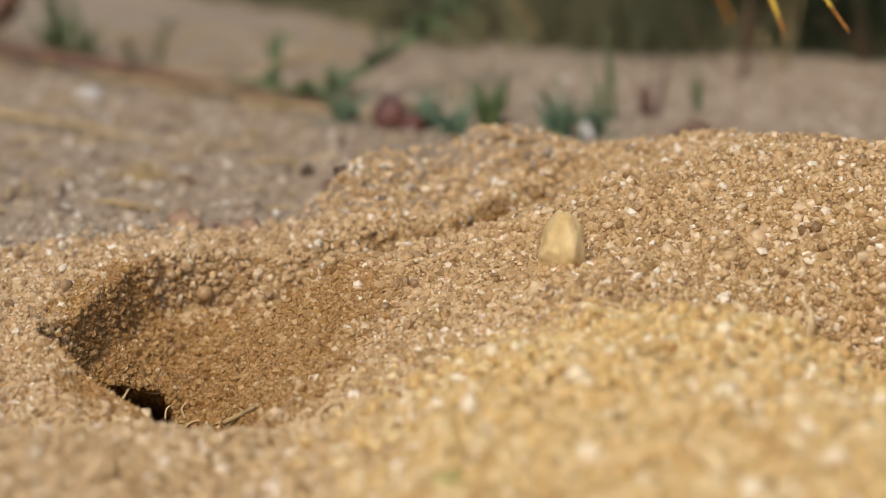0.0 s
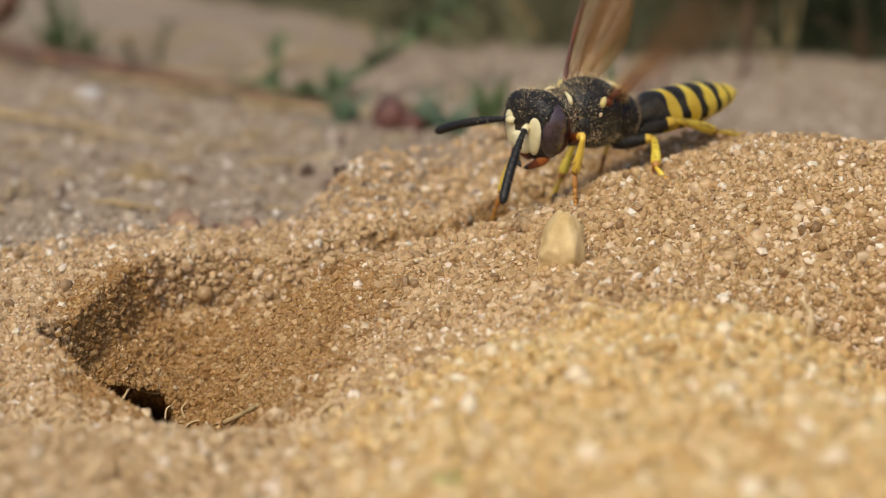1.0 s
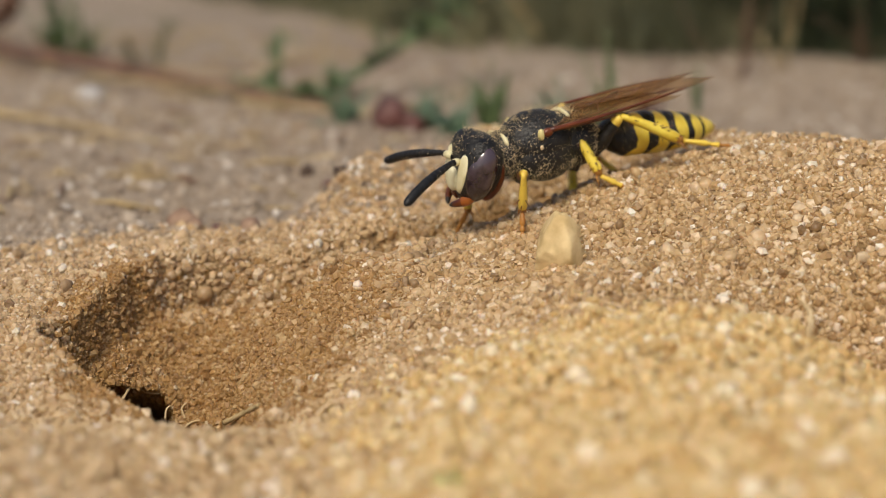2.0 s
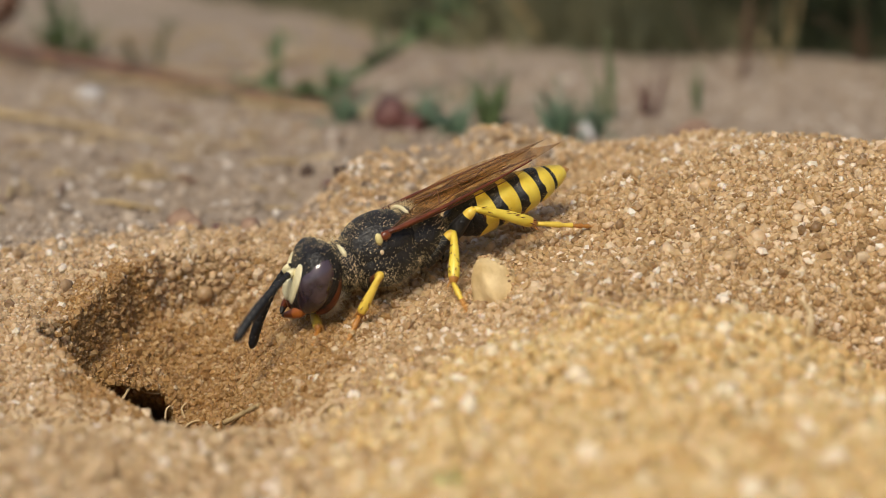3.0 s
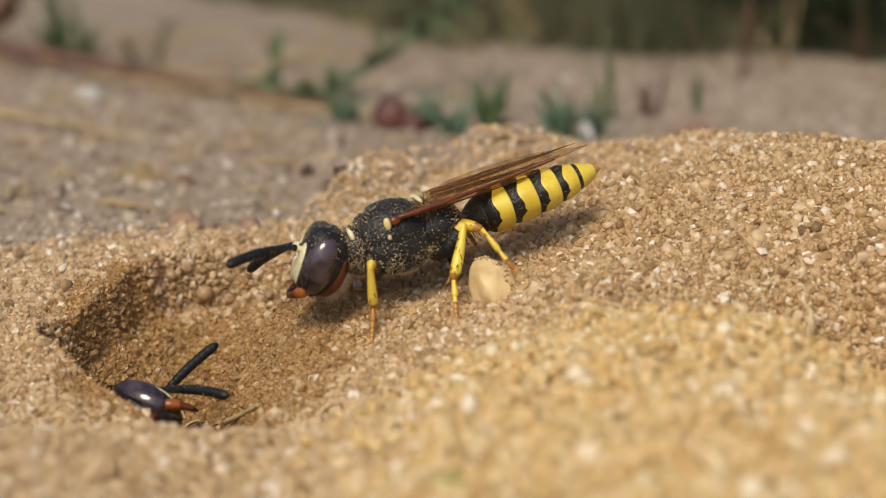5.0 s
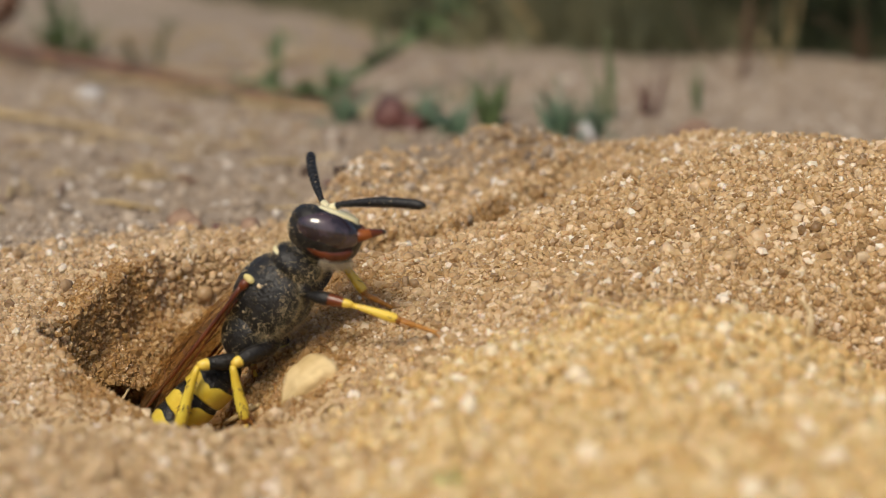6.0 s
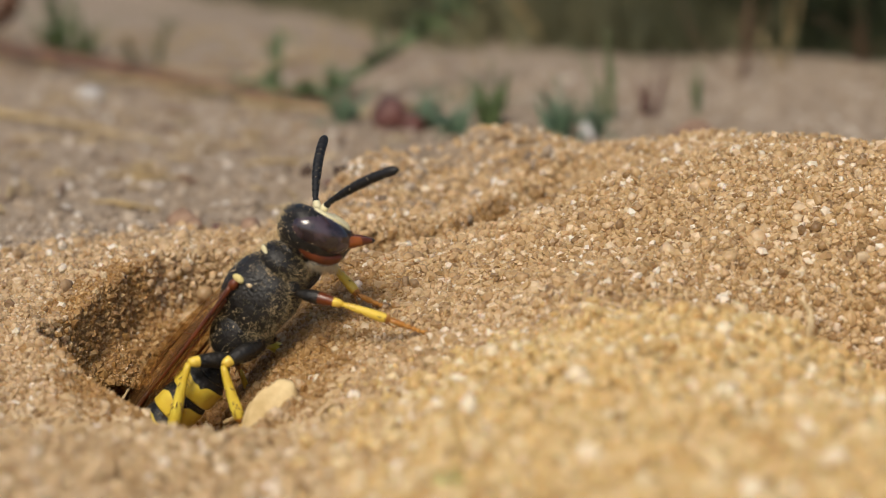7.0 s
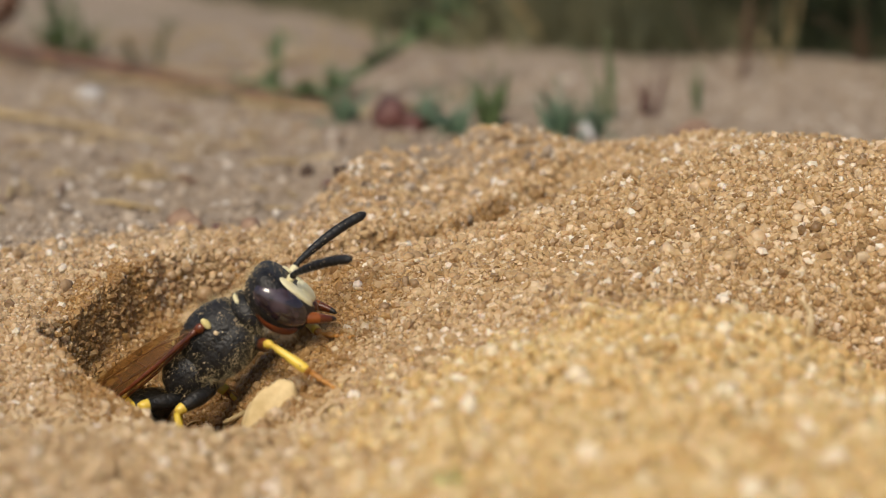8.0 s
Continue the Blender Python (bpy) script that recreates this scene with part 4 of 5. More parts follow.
# the long stem that rises across the path
make_herb([(-9.5, 57.7, -1.5), (-7.2, 59.0, -0.2), (-3.3, 61.6, 1.9), (0.2, 64.1, 4.2), (3.6, 66.3, 6.4)], 0.42, 2.6, 52, leaf_mat, "long green herb stem with narrow leaves slanting upward", 3, 0.0)
make_herb([(-12.0, 61.7, -2.0), (-11.9, 62.2, 0.4), (-11.4, 62.8, 2.9)], 0.4, 1.7, 16, leaf_mat, "short upright dark green sprig", 4)
make_herb([(-8.0, 56.8, -1.1), (-10.5, 57.8, -0.7), (-13.2, 59.9, -0.7), (-16.3, 63.0, -0.8)], 0.24, 2.4, 34, leaf_mat, "creeping green herb on the sand", 5, 0.0)
make_herb([(-21.5, 71.0, -1.6), (-21.2, 71.0, 1.0), (-20.6, 71.2, 3.0)], 0.3, 1.6, 9, moss_mat, "small olive sprig beside the twig", 25)
make_tuft((-30.8, 80.0), 16, 7.5, 0.3, leaf_mat, "bright green tuft of grass", 6, 0.9)
make_tuft((-28.6, 79.0), 12, 4.5, 0.3, leaf_mat, "low bright green grass", 26, 1.6)
make_tuft((-24.0, 76.2), 9, 3.5, 0.3, moss_mat, "small olive grass shoot", 7, 0.9)
make_tuft((2.9, 46.3), 22, 4.0, 0.3, leaf_mat, "small green grass shoot behind the heap", 8, 1.0)
make_tuft((-1.0, 47.0), 22, 3.3, 0.3, blue_leaf_mat, "low blue-green leaves behind the heap", 9, 1.6)
make_tuft((0.8, 44.0), 16, 2.8, 0.28, blue_leaf_mat, "low blue-green leaves behind the heap", 10, 1.6)
make_tuft((7.2, 44.0), 24, 3.4, 0.3, blue_leaf_mat, "low blue-green leaves behind the heap", 11, 1.8)
make_tuft((9.4, 43.5), 18, 3.2, 0.3, blue_leaf_mat, "pale blue-green leaves behind the heap", 12, 1.4)
make_tuft((10.8, 49.9), 4, 6.0, 0.24, leaf_mat, "tall green grass blades", 13, 0.5)
make_tuft((16.6, 51.6), 3, 5.4, 0.2, leaf_mat, "tall thin green grass blades", 14, 0.5)
make_tuft((-6.3, 47.5), 20, 3.0, 0.3, blue_leaf_mat, "low green leaves beside a red husk", 15, 1.6)
make_tuft((30.5, 52.0), 5, 6.0, 0.2, leaf_mat, "thin green grass blades beside the path", 16, 0.9)
make_tuft((26.0, 74.0), 4, 12.0, 0.1, straw_mat, "dry pale grass stalks at the path edge", 17, 1.1)
make_tuft((22.5, 70.0), 6, 9.0, 0.12, twig_mat, "dry brown grass stalks at the path edge", 27, 1.1)
make_tuft((33.0, 78.0), 4, 9.0, 0.1, twig_mat, "dry brown grass stalks at the path edge", 18, 1.1)
make_tuft((13.6, 51.9), 5, 4.6, 0.2, red_mat, "thin pinkish stalks behind the heap", 19, 0.8)
make_tuft((0.3, -25.6), 2, 1.0, 0.22, seedling_mat, "tiny yellow-green seedling in the sand", 20, 0.8)
lump("seed_husk", (-3.3, 46.7), (1.3, 1.1, 1.3), red_mat, "dark red-brown seed husk on the sand", "seed", 1, 0.7)
lump("seed_husk", (-1.9, 45.9), (0.8, 0.7, 0.7), red_mat, "dark red-brown seed husk on the sand", "seed", 2, 0.7)
lump("quartz_pebble", (-24.9, 60.7), (1.1, 0.9, 0.7), white_mat, "small white quartz pebble", "pebble", 3)
lump("quartz_pebble", (-2.6, 21.5), (0.7, 0.5, 0.8), white_mat, "small white quartz pebble behind the heap", "pebble", 4)
# stone-shaped stand-in for a bluish-white leaf in the tuft
lump("quartz_pebble", (9.0, 42.8), (0.7, 0.5, 0.9), white_mat, "small white lump in place of a bluish-white leaf", "pebble", 5)
lump("quartz_pebble", (9.5, 11.0), (0.22, 0.18, 0.18), white_mat, "tiny white quartz pebble on the heap", "pebble", 6)
lump("clod", (13.2, 24.0), (2.0, 1.5, 1.5), clod_mat, "brown clod of earth behind the heap", "clod", 7, 0.9)
lump("clod", (17.0, 27.0), (1.5, 1.3, 1.4), clod_mat, "brown clod of earth behind the heap", "clod", 8, 0.7)
lump("crumb", (-4.9, 15.6), (0.6, 0.35, 0.22), dark_mat, "dark crumb of humus on the sand", "crumb", 9)
lump("crumb", (-7.4, 26.6), (0.4, 0.35, 0.4), dark_mat, "dark crumb of humus on the sand", "crumb", 10, 0.4)
lump("crumb", (-10.8, 12.4), (0.35, 0.25, 0.25), red_mat, "tiny red-brown crumb on the rim", "crumb", 11, 0.6)
lump("crumb", (-6.0, 24.0), (0.6, 0.4, 0.4), red_mat, "red-brown crumb on the sand", "crumb", 12, 0.6)
lump("crumb", (-3.0, 6.2), (0.2, 0.15, 0.15), dark_mat, "tiny black crumb in the runway", "crumb", 13, 0.6)
for k, (x, y, r) in enumerate(((-9.0, 10.4, 0.6), (-11.8, 11.4, 0.5), (-12.4, 12.0, 0.75))):
    lump("sand_lump", (x, y), (r, r * 0.8, r * 0.75), clod_mat, "small crumbling lump of sand", "sand", 20 + k, 0.4)
for k, (x, y, r) in enumerate(((14.6, -0.9, 0.36), (7.9, 2.2, 0.34), (10.1, 5.0, 0.42), (17.0, -2.6, 0.5), (-2.8, -6.0, 0.33), (-4.3, -4.0, 0.28), (12.5, 0.8, 0.3))):
    lump("quartz_grain", (x, y), (r * 0.75, r * 0.6, r * 0.5), quartz_mat, "single large rounded quartz grain", "sand grain", 40 + k, 0.5)

for k, (x, y, r) in enumerate(((10.2, -12.6, 0.17), (12.6, -13.2, 0.14), (-13.4, 3.3, 0.12), (13.9, 4.6, 0.15), (6.5, -10.0, 0.13), (1.2, 0.6, 0.12))):
    lump("clear_grain", (x, y), (r, r * 0.9, r * 0.85), clear_mat, "clear glossy quartz grain glinting in the sand", "sand grain", 60 + k, 0.9)


def verge(name, seed, n, xr, yr, tall, width, mat, label, keep):
    """A thick fringe of moss and grass, too fine to count."""
    rng = np.random.default_rng(seed)
    x, y = rng.uniform(*xr, n), rng.uniform(*yr, n)
    ok = keep(x, y, rng)
    x, y = x[ok], y[ok]
    n = len(x)
    z = height(x, y)
    h = tall * rng.uniform(0.4, 1.2, n)
    a, tilt = rng.uniform(0, 2 * np.pi, n), rng.uniform(0.1, 0.9, n)
    ox, oy = np.cos(a) * tilt * h, np.sin(a) * tilt * h
    w = width * rng.uniform(0.6, 1.4, n)
    rows = []
    for t, k in ((0, 1.0), (0.55, 0.9), (1.0, 0.08)):
        for b in range(3):
            ang = a + 2 * np.pi * b / 3
            rows.append(np.stack([x + ox * t * t + np.cos(ang) * w * k, y + oy * t * t + np.sin(ang) * w * k, z - 0.2 + h * t * (1 - 0.3 * tilt * t)], -1))
    v = np.stack(rows, 1)
    f = [(3 * i + b, 3 * i + (b + 1) % 3, 3 * i + 3 + (b + 1) % 3, 3 * i + 3 + b) for i in range(2) for b in range(3)]
    quads = (np.arange(n)[:, None, None] * 9 + np.array(f)[None]).reshape(-1, 4)
    return tagged(new(name, big_mesh(name, v.reshape(-1, 3) * MM, quads, mat, True)), label, "grass", kind="stuff")


verge("moss_verge", 31, 60000, (-30, 75), (66, 170), 5.0, 0.2, moss_mat, "dark olive moss and grass edging the path", lambda x, y, r: (y > 86 + 4 * soft_noise(x / 9, y * 0 + 2, 4) + 34 * r.uniform(0, 1, len(x)) ** 1.5 - 0.2 * np.maximum(x, 0) + 1.8 * np.maximum(-x, 0)) & (y < 108 - 0.75 * (x - 14)))
verge("heather_verge", 32, 60000, (12, 90), (66, 140), 16.0, 0.24, heather_mat, "dark green heather growing at the edge of the path", lambda x, y, r: y > 84 - 0.45 * (x - 20) + 2.5 * np.maximum(27 - x, 0) + r.uniform(0, 12, len(x)))
verge("far_grass", 33, 40000, (-220, 260), (100, 420), 13.0, 0.55, moss_mat, "thin olive grass beyond the path", lambda x, y, r: y > 118 + 1.5 * np.maximum(-x, 0) + 12 * soft_noise(x / 20, y * 0, 6) + 80 * r.uniform(0, 1, len(x)) ** 2)

def litter(name, seed, n, xr, yr, length, thick, mat, label):
    """Broken plant fibres lying flat on the trodden ground."""
    rng = np.random.default_rng(seed)
    x, y = rng.uniform(*xr, n), rng.uniform(*yr, n)
    keep = ((y - 0.45 * x) > 16) & (x < 4 - 12 * rng.uniform(0, 1, n))
    x, y = x[keep], y[keep]
    n = len(x)
    a, ln = rng.normal(-0.75, 0.5, n), length * rng.uniform(0.3, 1.4, n)
    w = thick * rng.uniform(0.6, 1.5, n)
    rows = []
    for t in (-0.5, 0.0, 0.5):
        px, py = x + np.cos(a) * ln * t, y + np.sin(a) * ln * t
        pz = height(px, py) + 0.12 + w
        k = 1.0 - 0.8 * abs(t)
        for b in range(3):
            ang = 2 * np.pi * b / 3
            rows.append(np.stack([px - np.sin(a) * np.cos(ang) * w * k, py + np.cos(a) * np.cos(ang) * w * k, pz + np.sin(ang) * w * k], -1))
    v = np.stack(rows, 1)
    f = [(3 * i + b, 3 * i + (b + 1) % 3, 3 * i + 3 + (b + 1) % 3, 3 * i + 3 + b) for i in range(2) for b in range(3)]
    quads = (np.arange(n)[:, None, None] * 9 + np.array(f)[None]).reshape(-1, 4)
    return tagged(new(name, big_mesh(name, v.reshape(-1, 3) * MM, quads, mat, True)), label, "litter", kind="stuff")


litter("brown_litter", 41, 220, (-45, 30), (20, 100), 3.5, 0.08, twig_mat, "brown plant fibres scattered on the trodden sand")
litter("straw_litter", 42, 600, (-45, 30), (20, 100), 3.0, 0.1, straw_mat, "bleached straw fibres scattered on the trodden sand")

wasp_one = make_wasp("black and yellow digger wasp walking on the sand", 21, 0.0, 150)
wasp_two = make_wasp("black and yellow digger wasp coming out of its burrow", 22, 0.5, 55)


# ---- movement ----
def at(x, y, z, rx, ry, rz):
    return pose(x * MM, y * MM, z * MM, rx, ry, rz)


def on_neck(rx, ry, rz, reach=0.0):
    """The head on the neck; reach: how far the neck is stretched."""
    return pose(*(v * MM for v in NECK), rx, ry, rz) @ pose((HEAD_AT[0] + reach) * MM, HEAD_AT[1] * MM, HEAD_AT[2] * MM)


def on_waist(ry, rz):
    return pose(*(v * MM for v in WAIST), 0, ry, rz)


def feeler(side, ry, rz):
    return pose(ANTENNA_AT[0] * MM, ANTENNA_AT[1] * side * MM, ANTENNA_AT[2] * MM, 0, ry, rz)


def pointing(start, end, upward):
    """A pose at start whose x axis runs to end."""
    x = (end - start).normalized()
    y = upward.cross(x).normalized()
    z = x.cross(y)
    m = Matrix((x, y, z)).transposed().to_4x4()
    m.translation = start
    return m


def step(limb, kind, side, body, feet, bend_to=None):
    """Bend thigh, shin and foot so that the claws reach their places."""
    leg, shin, foot = limb
    hip, a, b, c = LEGS[kind]
    h = Vector((hip[0], hip[1] * side, hip[2])) * MM
    a, b, c = a * MM, b * MM, c * MM
    pole = {"front": Vector((0.5, side, 0.15)), "middle": Vector((-0.7, side, 0.3)), "hind": Vector((-1.0, 0.7 * side, 0.7))}[kind]
    pole = Vector(bend_to) if bend_to else pole
    rows = []
    for (t, m), (_, *spot) in zip(body, feet):
        p = m.inverted() @ (Vector(spot) * MM)
        away = h - p
        d = (away.normalized() + 0.25 * pole.normalized()).normalized()
        ankle = p + d * c
        reach = ankle - h
        r = min(max(reach.length, abs(a - b) + 0.0003), (a + b) * 0.985)
        ankle = h + reach.normalized() * r
        u = reach.normalized()
        k = (a * a + r * r - b * b) / (2 * r)
        bend = (pole - u * pole.dot(u)).normalized()
        knee = h + u * k + bend * math.sqrt(max(0.0, a * a - k * k))
        if (p - ankle).length < 0.0001:
            p = ankle + Vector((0, 0, -c))
        thigh = pointing(h, knee, bend)
        rows.append((t, thigh, thigh.inverted() @ pointing(knee, ankle, bend), thigh.inverted() @ pointing(ankle, p, bend)))
    walk(leg, [(t, x) for t, x, _, _ in rows])
    walk(shin, [(t, x) for t, _, x, _ in rows])
    walk(foot, [(t, x) for t, _, _, x in rows])


def flutter(fore, hind, side, beats):
    """Wing poses: seconds, outward swing, lift and lean."""
    x, y, z = WING_AT
    walk(fore, [(t, pose(x * MM, y * side * MM, z * MM, lean * side, lift, (6 - swing) * side)) for t, swing, lift, lean in beats])
    walk(hind, [(t, pose((x - 0.7) * MM, y * 0.9 * side * MM, (z - 0.12) * MM, lean * side, lift - 2, (5 - swing) * side)) for t, swing, lift, lean in beats])


FLIGHT = [(k / 30, 78, 38 if k % 2 else -18, 0) for k in range(0, 12)]
FLIGHT += [(k / 30, 42, (52, 10, 58, 94, 88)[k % 5], -10) for k in range(13, 33, 1)]
FLIGHT += [(1.2, 12, 16, -8), (1.4, 4, 2, -9), (3.0, 2, 1.5, -11), (5.5, 2, 1.5, -11), (5.6, 40, 25, -5)]
FLIGHT += [(k / 30, 78, 38 if k % 2 else -18, 0) for k in range(170, 241)]


def wander_first(w):
    """The wasp that lands, walks down to the burrow and flies off."""
    body = [(0, at(11.2, 12.66, 14.9, 0.19, -6.79, 222.91)),
            (0.1, at(11.91, 12.52, 13.84, 0.19, -9.79, 222.91)),
            (0.2, at(9.41, 11.79, 12.87, 0.19, -11.79, 222.91)),
            (0.3, at(7.63, 10.73, 10.42, 0.19, -11.79, 222.91)),
            (0.4, at(6.91, 7.6, 7.36, 0.19, -6.79, 222.91)),
            (0.5, at(6.82, 7.51, 5.81, -9.66, 0.05, 221.51)),
            (0.7, at(6.56, 7.69, 5.83, -9.54, -3.23, 221.58)),
            (1, at(6.39, 7.19, 5.86, -10.05, -6.39, 221.09)),
            (1.2, at(5.81, 7.16, 5.42, -2.73, -1.44, 217.42)),
            (1.5, at(4.45, 6.07, 4.67, -1.54, 5.14, 211.81)),
            (1.7, at(4.29, 5.68, 4.97, -3.17, 7.56, 209.88)),
            (2.8, at(-0.7, 1.29, 1.98, 0.4, 8.91, 204.84)),
            (3, at(-2.58, -0.46, 1.34, 2.14, 17.1, 208.36)),
            (3.2, at(-2.6, -0.82, 1.68, 3.46, 14.27, 208.44)),
            (3.5, at(-2.64, -0.79, 1.69, 3.15, 11.36, 207.9)),
            (3.8, at(-3.8, -0.89, 1.09, 1.79, 13.58, 201.04)),
            (4, at(-3.83, -1.16, 1.28, 2.96, 14.74, 202.05)),
            (4.2, at(-3.52, -0.39, 1.16, -1.35, 9.63, 198.66)),
            (4.5, at(-2, -0.89, 1.56, 4.19, 12.71, 196.8)),
            (4.7, at(-2.07, -1.15, 1.9, 5.59, 13.56, 201.64)),
            (5, at(-2.03, -1.13, 1.97, 5.59, 13.56, 201.64)),
            (5.3, at(-2.04, -0.9, 1.52, 4.19, 12.71, 196.8)),
            (5.55, at(-1.85, -1.09, 2.17, 5.59, 13.56, 201.64)),
            (5.68, at(-2.49, 2.45, 4.78, 2.51, -6.97, 204.96)),
            (5.8, at(-2.47, 1.95, 9.47, 0.46, -20.65, 207.17)),
            (5.9, at(-2.3, 2.4, 14.9, 0.46, -20.65, 207.17)),
            (6, at(-1.4, 4.0, 25.0, 0.46, -20.65, 207.17)),
            (6.3, at(25, 40, 75, 0.46, -20.65, 190)),
            (6.8, at(150, 220, 190, 0.46, -20.65, 160)),
            (8, at(800, 1200, 700, 0.46, -20.65, 150))]
    walk(w["body"], body)
    walk(w["head"], [(0, on_neck(11.7, 6.5, -13.0)), (0.1, on_neck(11.7, 6.5, -13.0)), (0.2, on_neck(11.7, 6.5, -13.0)), (0.3, on_neck(11.7, 6.5, -13.0)), (0.4, on_neck(11.7, 6.5, -13.0)), (0.5, on_neck(5.0, 23.4, -4.7)), (0.7, on_neck(5.4, 22.3, 3.7)), (1, on_neck(3.3, 28.3, 2.0)), (1.2, on_neck(1.6, 11.9, -13.7)), (1.5, on_neck(2.4, 2.1, -9.8)), (1.7, on_neck(-2.4, 0.6, -7.6)), (2.8, on_neck(-5.5, -8.7, -9.2)), (3, on_neck(-4.1, -16.9, -12.9)), (3.2, on_neck(-3.9, -12.9, -13.4)), (3.5, on_neck(-4.2, -9.4, -14.3)), (3.8, on_neck(0.0, -12.1, -17.9)), (4, on_neck(-2.6, -15.3, -21.4)), (4.2, on_neck(0.4, -11.7, -9.2)), (4.5, on_neck(1.1, -12.1, -14.8)), (4.7, on_neck(-1.6, -17.5, -14.9)), (5, on_neck(-1.6, -17.5, -14.9)), (5.3, on_neck(1.1, -12.1, -14.8)), (5.55, on_neck(-1.6, -17.5, -14.9)), (5.68, on_neck(8.1, -1.7, -3.9)), (5.8, on_neck(14.7, 8.8, 3.4)), (5.9, on_neck(14.7, 8.8, 3.4)), (6, on_neck(14.7, 8.8, 3.4)), (6.3, on_neck(14.7, 8.8, 3.4)), (6.8, on_neck(14.7, 8.8, 3.4)), (8, on_neck(14.7, 8.8, 3.4))])
    walk(w["abdomen"], [(0, on_waist(5.3, -5.7)), (0.1, on_waist(5.3, -5.7)), (0.2, on_waist(5.3, -5.7)), (0.3, on_waist(5.3, -5.7)), (0.4, on_waist(5.3, -5.7)), (0.5, on_waist(8.1, -4.0)), (0.7, on_waist(13.3, -4.0)), (1, on_waist(15.2, -5.4)), (1.2, on_waist(-2.7, -4.8)), (1.5, on_waist(-6.5, -3.9)), (1.7, on_waist(-10.0, -1.2)), (2.8, on_waist(2.3, -2.7)), (3, on_waist(1.5, -1.3)), (3.2, on_waist(3.1, -0.3)), (3.5, on_waist(6.7, -4.8)), (3.8, on_waist(6.8, -3.8)), (4, on_waist(3.0, -4.9)), (4.2, on_waist(10.4, -1.1)), (4.5, on_waist(8.1, -4.9)), (4.7, on_waist(4.6, -7.8)), (5, on_waist(4.6, -7.8)), (5.3, on_waist(8.1, -4.9)), (5.55, on_waist(4.6, -7.8)), (5.68, on_waist(7.5, -4.8)), (5.8, on_waist(9.4, -2.9)), (5.9, on_waist(9.4, -2.9)), (6, on_waist(9.4, -2.9)), (6.3, on_waist(9.4, -2.9)), (6.8, on_waist(9.4, -2.9)), (8, on_waist(9.4, -2.9))])
    walk(w["antenna_left"], [(0, feeler(1, -18.7, 56.2)), (0.1, feeler(1, -18.7, 56.2)), (0.2, feeler(1, -18.7, 56.2)), (0.3, feeler(1, -18.7, 56.2)), (0.4, feeler(1, -18.7, 56.2)), (0.5, feeler(1, 5.0, 56.0)), (0.7, feeler(1, 33.8, 30.7)), (1, feeler(1, 23.6, 25.3)), (1.2, feeler(1, 14.6, 37.2)), (1.5, feeler(1, 66.6, 18.3)), (1.7, feeler(1, -2.4, 35.7)), (2.8, feeler(1, 59.2, 29.1)), (3, feeler(1, 31.2, 37.2)), (3.2, feeler(1, -15.7, 43.4)), (3.5, feeler(1, 53.6, 22.2)), (3.8, feeler(1, 12.2, 35.0)), (4, feeler(1, -11.5, 36.9)), (4.2, feeler(1, 57.5, 26.3)), (4.5, feeler(1, 12.5, 40.6)), (4.7, feeler(1, 3.0, 43.2)), (5, feeler(1, 3.0, 43.2)), (5.3, feeler(1, 12.5, 40.6)), (5.55, feeler(1, 3.0, 43.2)), (5.68, feeler(1, 3.0, 43.2)), (5.8, feeler(1, 12.5, 40.6)), (5.9, feeler(1, 12.5, 40.6)), (6, feeler(1, 12.5, 40.6)), (6.3, feeler(1, 12.5, 40.6)), (6.8, feeler(1, 12.5, 40.6)), (8, feeler(1, 12.5, 40.6))])
    walk(w["antenna_right"], [(0, feeler(-1, 6.5, -69.2)), (0.1, feeler(-1, 6.5, -69.2)), (0.2, feeler(-1, 6.5, -69.2)), (0.3, feeler(-1, 6.5, -69.2)), (0.4, feeler(-1, 6.5, -69.2)), (0.5, feeler(-1, 22.0, -66.0)), (0.7, feeler(-1, 56.5, -50.4)), (1, feeler(-1, 10.9, -65.1)), (1.2, feeler(-1, 15.9, -15.9)), (1.5, feeler(-1, 62.8, 11.4)), (1.7, feeler(-1, 14.3, -69.5)), (2.8, feeler(-1, 38.3, -20.3)), (3, feeler(-1, 67.4, -24.2)), (3.2, feeler(-1, 2.7, -44.6)), (3.5, feeler(-1, 46.2, -57.6)), (3.8, feeler(-1, 65.8, -34.4)), (4, feeler(-1, 9.2, -41.8)), (4.2, feeler(-1, 63.9, -63.8)), (4.5, feeler(-1, 50.2, -49.3)), (4.7, feeler(-1, 27.2, -56.6)), (5, feeler(-1, 27.2, -56.6)), (5.3, feeler(-1, 50.2, -49.3)), (5.55, feeler(-1, 27.2, -56.6)), (5.68, feeler(-1, 27.2, -56.6)), (5.8, feeler(-1, 50.2, -49.3)), (5.9, feeler(-1, 50.2, -49.3)), (6, feeler(-1, 50.2, -49.3)), (6.3, feeler(-1, 50.2, -49.3)), (6.8, feeler(-1, 50.2, -49.3)), (8, feeler(-1, 50.2, -49.3))])
